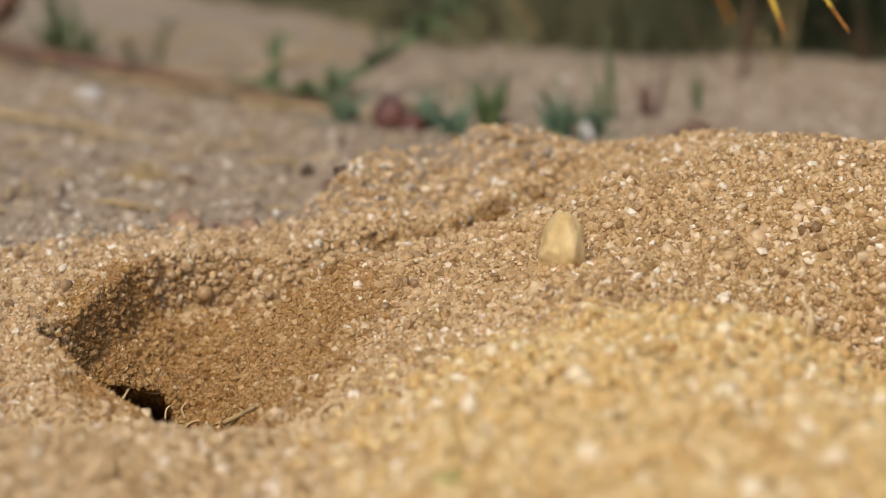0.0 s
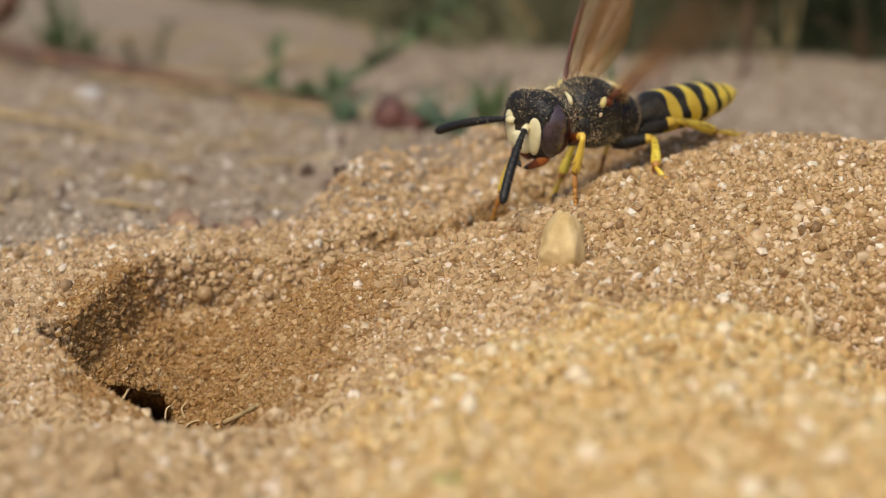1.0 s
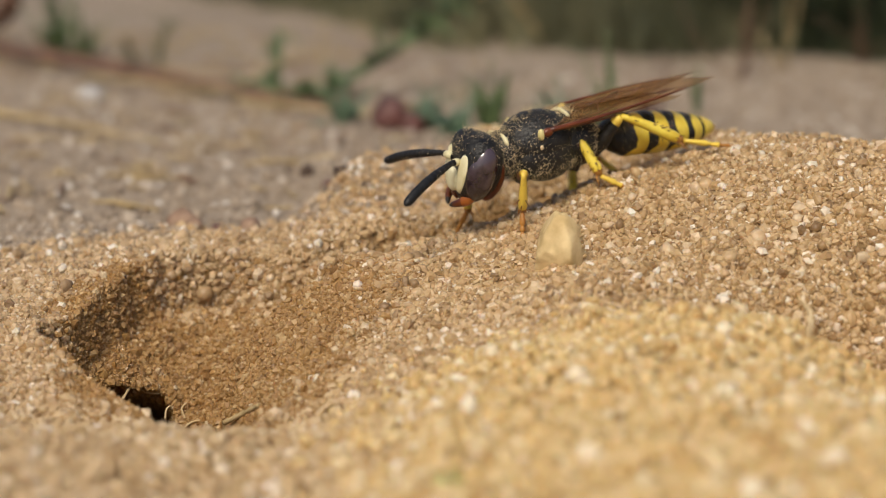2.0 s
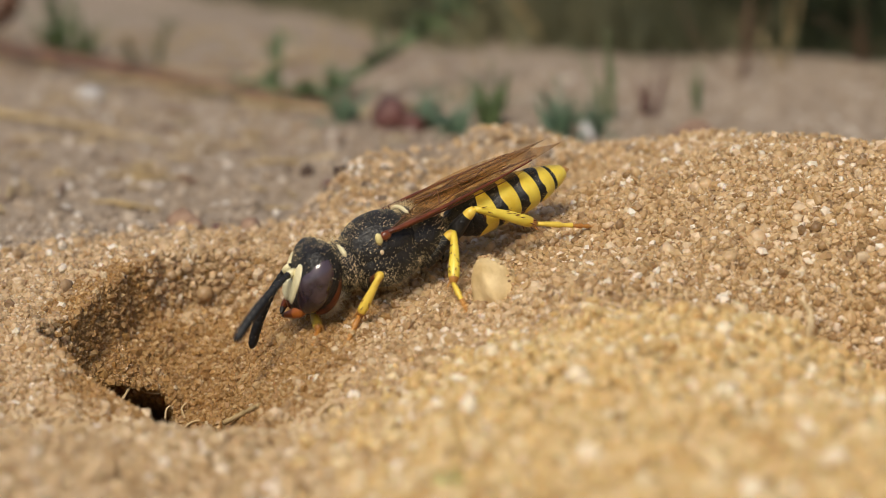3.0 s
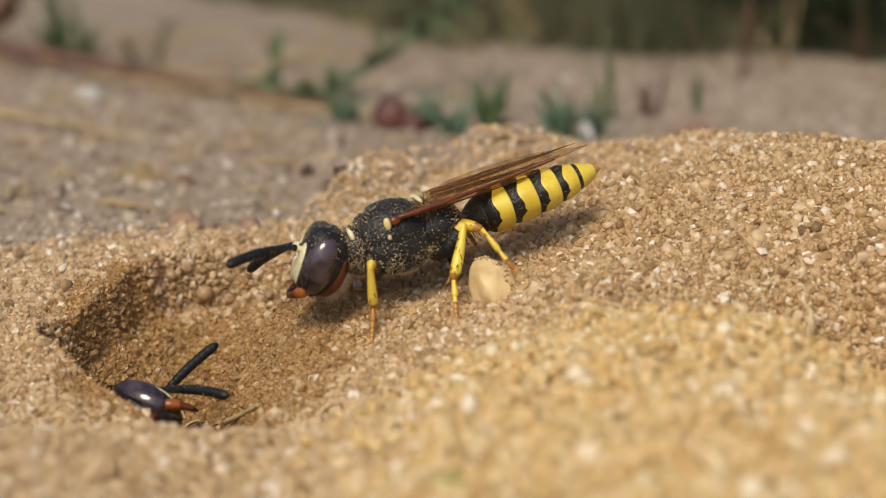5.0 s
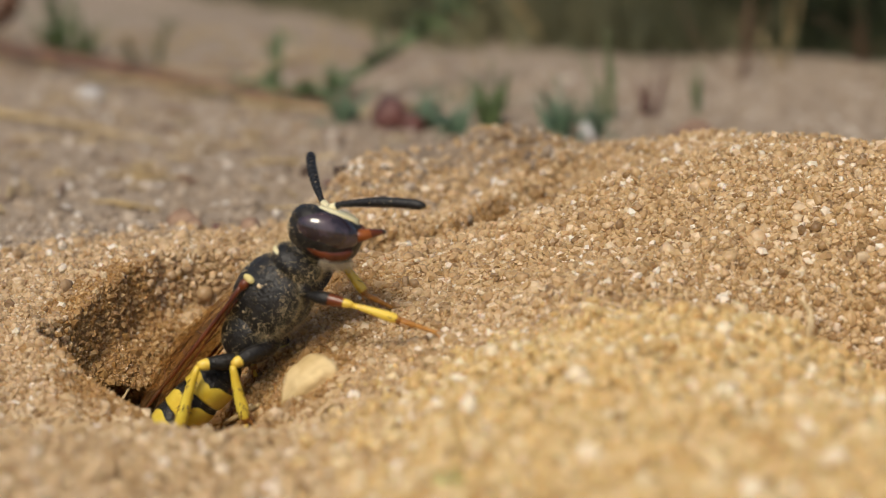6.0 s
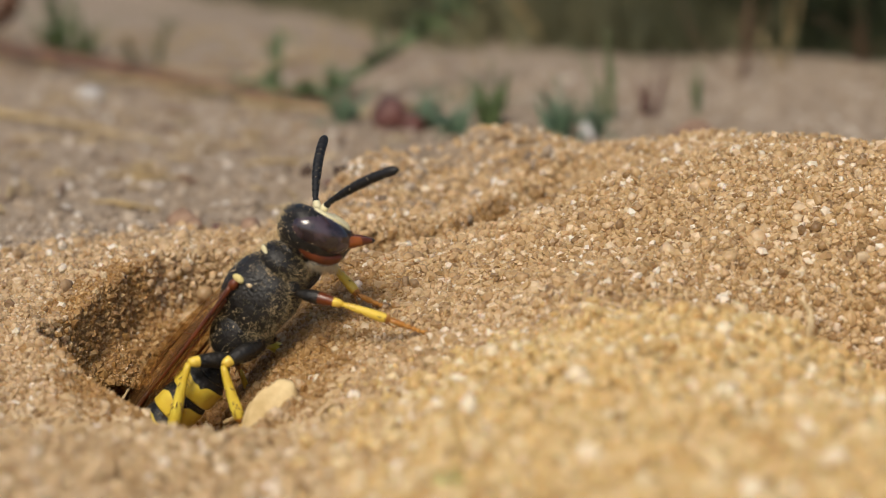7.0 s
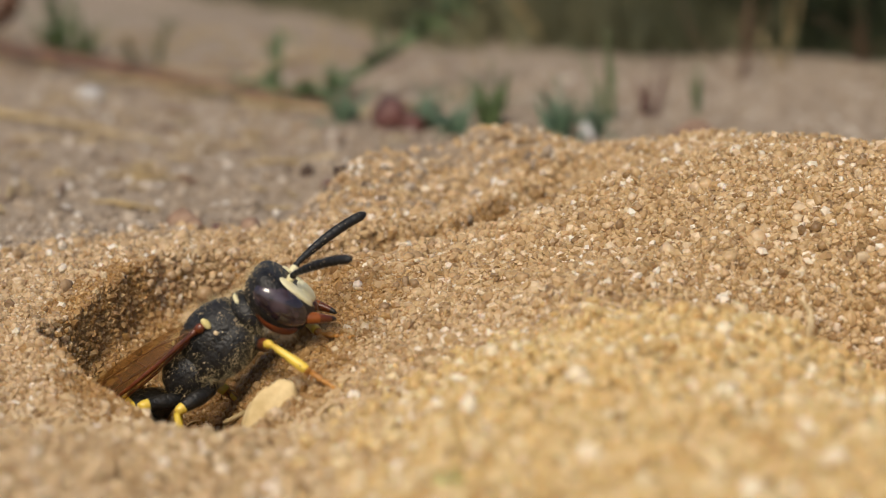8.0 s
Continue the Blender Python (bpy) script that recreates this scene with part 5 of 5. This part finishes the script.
    step(w["front_left"], "front", 1, body, [(0, 13.30, 10.99, 9.46), (0.1, 9.58, 8.87, 9.13), (0.2, 5.81, 8.26, 8.7), (0.3, 5.17, 6.35, 6.62), (0.4, 6.45, 4.02, 2.4), (0.5, 5.79, 3.75, 1.98), (0.7, 5.79, 4.48, 2.04), (1, 5.79, 4.43, 2.02), (1.2, 5.14, 4.33, 1.79), (1.5, 2.69, 2.43, 0.64), (1.7, 2.97, 3.34, 0.82), (2.8, -1.48, -2.28, -0.97), (3, -3.91, -3.93, -1.96), (3.2, -4.07, -5.49, -2.3), (3.5, -4.11, -5.66, -2.37), (3.8, -6.27, -5.35, -3.5), (4, -6.19, -5.46, -3.54), (4.2, -6.27, -5.35, -3.5), (4.5, -3.66, -5.64, -2.26), (4.7, -3.67, -5.42, -2.2), (5, -2.86, -4.19, -1.78), (5.3, -3.17, -3.82, -1.65), (5.55, -2.68, -4.14, -1.77), (5.68, -5.78, -0.99, 0.66), (5.8, -6.92, -2.25, 5.18), (5.9, -6.72, -1.75, 10.58), (6, -5.82, -0.25, 20.68), (6.3, 20.05, 37.55, 71.99), (6.8, 144.48, 220.35, 186.99), (8, 794.63, 1201.3, 696.99)])
    step(w["middle_left"], "middle", 1, body, [(0, 15.88, 11.89, 8.86), (0.1, 14.17, 8.76, 8.64), (0.2, 12.9, 8.65, 8.14), (0.3, 11.5, 7.06, 5.56), (0.4, 10.45, 6.23, 3.45), (0.5, 9.97, 3.99, 3.06), (0.7, 9.96, 3.88, 3.03), (1, 9.96, 3.88, 3.03), (1.2, 8.74, 3.93, 2.77), (1.5, 8.21, 4.09, 2.79), (1.7, 8.13, 3.98, 2.76), (2.8, 1.61, -0.13, -0.05), (3, 1.01, -3.31, -0.78), (3.2, 0.95, -1.96, -0.69), (3.5, 1.02, -2.45, -0.81), (3.8, 0.74, -2.82, -0.86), (4, 0.74, -2.82, -0.86), (4.2, 0.64, -2.82, -0.86), (4.5, 0.5, -2.99, -0.93), (4.7, 0.51, -2.88, -0.91), (5, 0.54, -3.58, -0.99), (5.3, 0.29, -3.51, -1.07), (5.55, 0.73, -3.54, -0.89), (5.68, -0.22, 0.95, -1.29), (5.8, -0.37, -1.55, 1.40), (5.9, -0.17, -1.05, 6.80), (6, 0.73, 0.45, 16.90), (6.3, 25.28, 37.92, 68.69), (6.8, 149.21, 218.06, 183.69), (8, 798.88, 1198.22, 693.69)])
    step(w["hind_left"], "hind", 1, body, [(0, 18.94, 12.93, 8.93), (0.1, 18.12, 8.85, 9.01), (0.2, 17.99, 8.79, 8.76), (0.3, 16.63, 7.83, 6.72), (0.4, 15.65, 8.37, 4.57), (0.5, 14.91, 12.34, 3.78), (0.7, 14.91, 12.34, 3.78), (1, 14.81, 12.34, 3.78), (1.2, 14.22, 6.54, 4.83), (1.5, 13.57, 5.52, 4.64), (1.7, 13.57, 5.52, 4.64), (2.8, 7.86, 3.63, 2.58), (3, 6.63, 1.75, 1.73), (3.2, 6.34, 1.66, 1.55), (3.5, 6.34, 1.6, 1.51), (3.8, 5, -1.72, 0.85), (4, 5.08, -1.56, 0.86), (4.2, 5.02, -1.52, 0.85), (4.5, 4.84, -2.64, 0.87), (4.7, 4.77, -2.65, 0.83), (5, 3.3, -2.06, 0.22), (5.3, 3.17, -2.22, 0.18), (5.55, 3.48, -2.02, 0.29), (5.68, 3.78, 3.21, -1.26), (5.8, 1.72, -0.13, 0.85), (5.9, 1.92, 0.37, 6.25), (6, 2.82, 1.87, 16.35), (6.3, 29.63, 39.03, 67.64), (6.8, 153.52, 216.84, 182.64), (8, 802.92, 1196.28, 692.64)])
    step(w["front_right"], "front", -1, body, [(0, 12.63, 15.57, 11.62), (0.1, 7.49, 10.46, 9.87), (0.2, 4.89, 9.64, 9.06), (0.3, 3.1, 8.58, 6.61), (0.4, 3.32, 7.39, 1.04), (0.5, 2.16, 7.99, 0.54), (0.7, 2.16, 7.99, 0.54), (1, 2.16, 7.99, 0.54), (1.2, 1.96, 7.98, 0.47), (1.5, 0.44, 3.92, 0.64), (1.7, 0.54, 6.89, 0.18), (2.8, -4.12, -0.08, -0.74), (3, -5.33, -3.85, -2.29), (3.2, -5.61, -4.16, -2.55), (3.5, -5.52, -4.16, -2.51), (3.8, -5.55, -0.94, -1.62), (4, -5.54, -1.1, -1.65), (4.2, -5.53, -1.31, -1.7), (4.5, -5.11, -3.73, -2.2), (4.7, -5.26, -3.01, -1.97), (5, -4.45, 0.11, -0.94), (5.3, -4.43, 0.59, -0.73), (5.55, -4.27, 0.15, -0.77), (5.68, -7.08, 1.76, 0.53), (5.8, -4.44, 2.91, 5.35), (5.9, -4.24, 3.41, 10.75), (6, -3.34, 4.91, 20.85), (6.3, 19.51, 40.54, 71.97), (6.8, 145.52, 223.21, 186.97), (8, 796.14, 1203.94, 696.97)])
    step(w["middle_right"], "middle", -1, body, [(0, 17.42, 16.46, 11.00), (0.1, 11.34, 14.76, 7.61), (0.2, 8.68, 13.88, 6.6), (0.3, 6.89, 12.82, 4.15), (0.4, 5.39, 10.27, 1.3), (0.5, 5.33, 10.7, 1.03), (0.7, 4.98, 10.8, 0.43), (1, 4.75, 10.26, 0.64), (1.2, 4.66, 10.21, 0.52), (1.5, 3.86, 9.32, 0.3), (1.7, 3.85, 9.04, 0.58), (2.8, -0.7, 4.57, 0.38), (3, -2.45, 2.92, 0.17), (3.2, -2.52, 2.46, 0.21), (3.5, -2.65, 2.44, 0.23), (3.8, -3.37, 2.4, 0.26), (4, -3.38, 2.11, 0.17), (4.2, -3.18, 2.95, 0.07), (4.5, -1.3, 2.26, 0.2), (4.7, -1.58, 2, 0.22), (5, -1.53, 2.02, 0.22), (5.3, -1.35, 2.25, 0.21), (5.55, -1.35, 2.06, 0.19), (5.68, -1.97, 4.66, -1.47), (5.8, -1.35, 1.90, 0.76), (5.9, -1.15, 2.40, 6.16), (6, -0.25, 3.90, 16.26), (6.3, 24.56, 41.96, 68.66), (6.8, 150.6, 221.91, 183.66), (8, 800.92, 1201.78, 693.66)])
    step(w["hind_right"], "hind", -1, body, [(0, 19.88, 17.19, 9.69), (0.1, 14.92, 17.64, 7.43), (0.2, 12.26, 16.75, 6.26), (0.3, 10.47, 15.7, 3.8), (0.4, 7.99, 12.14, 2.53), (0.5, 7.99, 12.53, 2.57), (0.7, 7.63, 12.62, 2.44), (1, 7.4, 12.04, 2.16), (1.2, 7.44, 11.84, 2.14), (1.5, 6.78, 10.66, 1.83), (1.7, 6.81, 10.28, 1.82), (2.8, 2.34, 5.54, 1.02), (3, 0.43, 4.02, 0.66), (3.2, 0.39, 3.58, 0.56), (3.5, 0.31, 3.55, 0.53), (3.8, -0.33, 3.14, 0.43), (4, -0.37, 2.9, 0.42), (4.2, -0.06, 3.58, 0.42), (4.5, 1.8, 2.78, 0.57), (4.7, 1.45, 2.78, 0.6), (5, 1.5, 2.79, 0.61), (5.3, 1.75, 2.77, 0.58), (5.55, 1.68, 2.84, 0.6), (5.68, 2.32, 6.32, -1.41), (5.8, -1.95, 4.04, 1.17), (5.9, -1.75, 4.54, 6.57), (6, -0.85, 6.04, 16.67), (6.3, 29.02, 42.41, 67.62), (6.8, 154.69, 220.08, 182.62), (8, 804.63, 1199.26, 692.62)])
    for side, word in ((1, "left"), (-1, "right")):
        flutter(w["forewing_" + word], w["hindwing_" + word], side, FLIGHT)


def wander_second(w):
    """The wasp that comes out of the burrow and sinks back."""
    body = [(0, at(-15.76, -4.53, -10.28, -10.62, -61.58, -32.4)),
            (3.9, at(-15.66, -4.53, -10.13, -10.62, -61.58, -32.4)),
            (4.2, at(-14.56, -4.23, -7.68, -10.62, -61.58, -32.4)),
            (4.5, at(-13.96, -3.77, -7.46, -9.12, -62.73, -31.52)),
            (4.7, at(-13.83, -3.77, -7.38, -8.4, -62.49, -29.54)),
            (5.3, at(-13.58, -4.26, -6.58, -9.51, -59.52, -25.93)),
            (5.6, at(-10.97, -4.2, -2.76, -13.97, -47.66, -11.52)),
            (5.8, at(-8.79, -4.16, 0.42, -17.68, -37.78, 0.5)),
            (5.9, at(-7.31, -5.28, 1.21, -17.86, -47.03, -4.38)),
            (6, at(-6.89, -3.67, -0.02, -8.05, -55.1, -12.4)),
            (6.1, at(-7.34, -3.62, 0.07, -8.66, -55.2, -12.39)),
            (6.3, at(-7.42, -3.61, 0.09, -8.77, -55.21, -12.38)),
            (6.5, at(-7.35, -3.52, 0.01, -8.96, -55.58, -11.49)),
            (7.4, at(-7.48, -3.06, -0.11, -7.21, -55.47, -7.32)), (7.5, at(-7.48, -3.06, -0.11, -7.21, -55.47, -7.32)),
            (7.6, at(-7.81, -2.7, -0.72, -1.42, -50.67, -4.13)),
            (7.8, at(-8.87, -3.04, -1.8, -2.09, -45.11, -9.36)),
            (8, at(-9.09, -3.15, -1.97, -4.69, -43.52, -5.28))]
    walk(w["body"], body)
    walk(w["head"], [(0, on_neck(-13.1, -4.6, 52.2)), (3.9, on_neck(-13.1, -4.6, 52.2)), (4.2, on_neck(-13.1, -4.6, 52.2)), (4.5, on_neck(-15.8, -1.8, 55.1)), (4.7, on_neck(-15.9, -0.2, 56.7)), (5.3, on_neck(-15.5, -3.0, 52.6)), (5.6, on_neck(-14.1, -14.2, 36.1)), (5.8, on_neck(-12.9, -23.5, 22.3)), (5.9, on_neck(10.8, -15.4, 20.5)), (6, on_neck(13.9, -3.5, 18.7, 0.35)), (6.1, on_neck(18.4, 0.1, 23.0, 0.35)), (6.3, on_neck(19.2, 0.7, 23.7, 0.35)), (6.5, on_neck(20.1, 1.3, 22.9, 0.35)), (7.4, on_neck(20.6, 5.3, 21.3, 0.35)), (7.5, on_neck(20.6, 5.3, 21.3, 0.35)), (7.6, on_neck(14.9, 20.3, 5.6)), (7.8, on_neck(15.9, 13.0, 8.2)), (8, on_neck(12.3, 9.2, 3.7))])
    walk(w["abdomen"], [(0, on_waist(33.0, -5.6)), (3.9, on_waist(33.0, -5.6)), (4.2, on_waist(33.0, -5.6)), (4.5, on_waist(39.1, -7.2)), (4.7, on_waist(39.3, -8.0)), (5.3, on_waist(33.5, -5.8)), (5.6, on_waist(10.2, 2.8)), (5.8, on_waist(-9.2, 10.1)), (5.9, on_waist(-1.4, 18.1)), (6, on_waist(7.0, 16.3)), (6.1, on_waist(6.0, 16.2)), (6.3, on_waist(5.8, 16.2)), (6.5, on_waist(7.2, 16.3)), (7.4, on_waist(8.2, 13.9)), (7.5, on_waist(8.2, 13.9)), (7.6, on_waist(7.8, 7.7)), (7.8, on_waist(10.0, 4.5)), (8, on_waist(12.4, 6.4))])
    walk(w["antenna_left"], [(0, feeler(1, -34.3, 45.7)), (3.9, feeler(1, -34.3, 45.7)), (4.2, feeler(1, -34.3, 45.7)), (4.5, feeler(1, -37.9, 42.6)), (4.7, feeler(1, -10.9, 0.9)), (5.3, feeler(1, -10.9, 0.9)), (5.6, feeler(1, 4.4, 43.1)), (5.8, feeler(1, 4.4, 43.1)), (5.9, feeler(1, -34.7, 63.7)), (6, feeler(1, -26.2, 65.6)), (6.1, feeler(1, -26.5, 50.9)), (6.3, feeler(1, -26.5, 50.9)), (6.5, feeler(1, -24.7, 48.7)), (7.4, feeler(1, -17.7, 46.2)), (7.5, feeler(1, -17.7, 46.2)), (7.6, feeler(1, -2.0, 47.2)), (7.8, feeler(1, 5.9, 32.4)), (8, feeler(1, 1.8, 28.7))])
    walk(w["antenna_right"], [(0, feeler(-1, 62.7, -49.0)), (3.9, feeler(-1, 62.7, -49.0)), (4.2, feeler(-1, 62.7, -49.0)), (4.5, feeler(-1, 61.9, -37.3)), (4.7, feeler(-1, 67.0, -35.9)), (5.3, feeler(-1, 67.0, -35.9)), (5.6, feeler(-1, 36.4, -71.6)), (5.8, feeler(-1, 36.4, -71.6)), (5.9, feeler(-1, 29.9, -80.4)), (6, feeler(-1, 47.2, -37.6)), (6.1, feeler(-1, 19.6, -45.2)), (6.3, feeler(-1, 19.6, -45.2)), (6.5, feeler(-1, 12.7, -45.3)), (7.4, feeler(-1, 9.9, -39.4)), (7.5, feeler(-1, 9.9, -39.4)), (7.6, feeler(-1, 0.2, -37.3)), (7.8, feeler(-1, -3.0, -44.9)), (8, feeler(-1, 1.5, -41.2))])
    step(w["front_left"], "front", 1, body, [(0, -11.79, -5.24, -9.34), (3.9, -11.69, -5.24, -9.19), (4.2, -10.59, -4.94, -6.74), (4.5, -9.99, -4.32, -6.43), (4.7, -9.84, -4.15, -6.36), (5.3, -9.53, -4.47, -5.76), (5.6, -6.87, -3.66, -2.8), (5.8, -4.91, -2.96, -0.36), (5.9, -3.26, -4.43, 1.07), (6, -1.96, -1.68, -1.03), (6.1, -2.14, -1.62, -1.01), (6.3, -2.19, -1.56, -0.98), (6.5, -2.14, -1.62, -1.01), (7.4, -2.19, -1.62, -1.01), (7.5, -2.19, -1.62, -1.01), (7.6, -2.88, -2.03, -1.22), (7.8, -3.63, -3.56, -1.66), (8, -3.69, -3.67, -1.7)], None)
    step(w["middle_left"], "middle", 1, body, [(0, -12.77, -4.58, -13.77), (3.9, -12.67, -4.58, -13.62), (4.2, -11.57, -4.28, -11.17), (4.5, -10.89, -3.70, -10.88), (4.7, -10.77, -3.55, -10.80), (5.3, -10.7, -3.84, -10.14), (5.6, -9.03, -3.25, -6.82), (5.8, -7.77, -3.09, -3.93), (5.9, -5.52, -4.36, -2.92), (6, -3.98, -2.43, -3.65), (6.1, -4.43, -2.42, -3.56), (6.3, -4.5, -2.42, -3.55), (6.5, -4.43, -2.31, -3.62), (7.4, -4.69, -1.56, -3.71), (7.5, -4.69, -1.56, -3.71), (7.6, -6.04, -0.66, -4.43), (7.8, -7.28, -1.16, -5.68), (8, -7.7, -1.32, -5.95)], None)
    step(w["hind_left"], "hind", 1, body, [(0, -15.15, -3.35, -16.47), (3.9, -15.05, -3.35, -16.32), (4.2, -13.95, -3.05, -13.87), (4.5, -13.25, -2.57, -13.64), (4.7, -13.18, -2.50, -13.55), (5.3, -13.3, -2.87, -12.75), (5.6, -12.26, -2.77, -8.79), (5.8, -11.32, -3.22, -5.31), (5.9, -8.79, -4.21, -4.85), (6, -6.92, -2.08, -6.04), (6.1, -7.36, -2.06, -5.96), (6.3, -7.44, -2.06, -5.95), (6.5, -7.36, -1.99, -6.03), (7.4, -7.63, -1.48, -6.13), (7.5, -7.63, -1.48, -6.13), (7.6, -9.16, -0.84, -6.62), (7.8, -10.59, -1.01, -7.55), (8, -11.07, -1.35, -7.71)], None)
    step(w["front_right"], "front", -1, body, [(0, -14.47, -8.24, -8.99), (3.9, -14.37, -8.24, -8.84), (4.2, -13.27, -7.94, -6.39), (4.5, -12.56, -7.43, -6.14), (4.7, -12.27, -7.37, -6.08), (5.3, -11.79, -7.8, -5.42), (5.6, -8.36, -7.35, -2.15), (5.8, -5.63, -6.82, 0.61), (5.9, -4.46, -8.2, 1.91), (6, 0.36, -5.7, -1.16), (6.1, 0.02, -5.45, -1.2), (6.3, -0.54, -3.99, -1.31), (6.5, 0.02, -5.45, -1.2), (7.4, -0.32, -4.52, -1.38), (7.5, -0.32, -4.52, -1.38), (7.6, -0.99, -4.89, -1.42), (7.8, -3.92, -7.34, -2.8), (8, -4.03, -7.31, -2.86)], None)
    step(w["middle_right"], "middle", -1, body, [(0, -15.75, -7.93, -13.37), (3.9, -15.65, -7.93, -13.22), (4.2, -14.55, -7.63, -10.77), (4.5, -13.75, -7.16, -10.55), (4.7, -13.47, -7.13, -10.49), (5.3, -13.22, -7.55, -9.76), (5.6, -10.69, -7.36, -6.09), (5.8, -9.38, -6.21, -6.23), (5.9, -8.82, -6.21, -6.23), (6, -7.93, -6.23, -6.34), (6.1, -8.04, -6.23, -6.34), (6.3, -8.04, -6.23, -6.34), (6.5, -8.04, -6.23, -6.34), (7.4, -8.04, -6.23, -6.34), (7.5, -8.04, -6.23, -6.34), (7.6, -8.6, -6.39, -7.06), (7.8, -9.72, -6.62, -8.09), (8, -9.83, -6.65, -8.2)], (-0.73, -0.69, -0.03))
    step(w["hind_right"], "hind", -1, body, [(0, -17.56, -6.06, -16.15), (3.9, -17.46, -6.06, -16), (4.2, -16.36, -5.76, -13.55), (4.5, -15.57, -5.36, -13.37), (4.7, -15.37, -5.40, -13.30), (5.3, -15.34, -5.87, -12.44), (5.6, -13.6, -6.1, -8.2), (5.8, -13.46, -5.82, -7.71), (5.9, -12.9, -5.82, -7.71), (6, -11.99, -5.84, -7.82), (6.1, -12.11, -5.84, -7.82), (6.3, -12.11, -5.84, -7.82), (6.5, -12.11, -5.84, -7.82), (7.4, -12.11, -5.84, -7.82), (7.5, -12.11, -5.84, -7.82), (7.6, -12.67, -6.01, -8.55), (7.8, -13.8, -6.24, -9.58), (8, -13.91, -6.26, -9.69)], (-0.63, -0.66, 0.42))
    for side, word in ((1, "left"), (-1, "right")):
        flutter(w["forewing_" + word], w["hindwing_" + word], side, [(0.0, 3, 4, -30), (8.0, 3, 4, -30)])


def motions():
    wander_first(wasp_one)
    wander_second(wasp_two)
    walk(pebble, [(0, at(4.9, -1.77, 1.76, 0, 0, 0)),
                  (1.5, at(4.9, -1.77, 1.76, 0, 0, 0)),
                  (1.9, at(4.9, -1.77, 1.76, 0, 0, 0)),
                  (2.7, at(1.99, -2.13, 0.16, 8, -22, -25)),
                  (2.8, at(2.04, -2.14, -0.03, 8, -25, -25)),
                  (3, at(2.09, -2.14, -0.06, 8, -22, -25)),
                  (3.5, at(2.09, -2.15, -0.08, 8, -22, -25)),
                  (4.2, at(2.18, -2.15, -0.08, 8, -22, -25)),
                  (4.5, at(2.00, -2.15, -0.10, 8, -25, -25)),
                  (5.3, at(2.00, -2.15, -0.10, 8, -25, -25)),
                  (5.6, at(0.14, -3.31, -0.54, 10, -60, -35)),
                  (5.8, at(-3.91, -5.15, -2.39, 20, -120, -60)),
                  (5.9, at(-4.76, -5.27, -2.9, 20, -150, -70)),
                  (6, at(-5.33, -5.86, -3.28, 25, -180, -75)),
                  (6.2, at(-6.81, -6.25, -4.09, 30, -225, -80)),
                  (6.3, at(-6.9, -6.27, -4.18, 30, -228, -80)),
                  (8, at(-6.9, -6.27, -4.18, 30, -228, -80))])


motions()
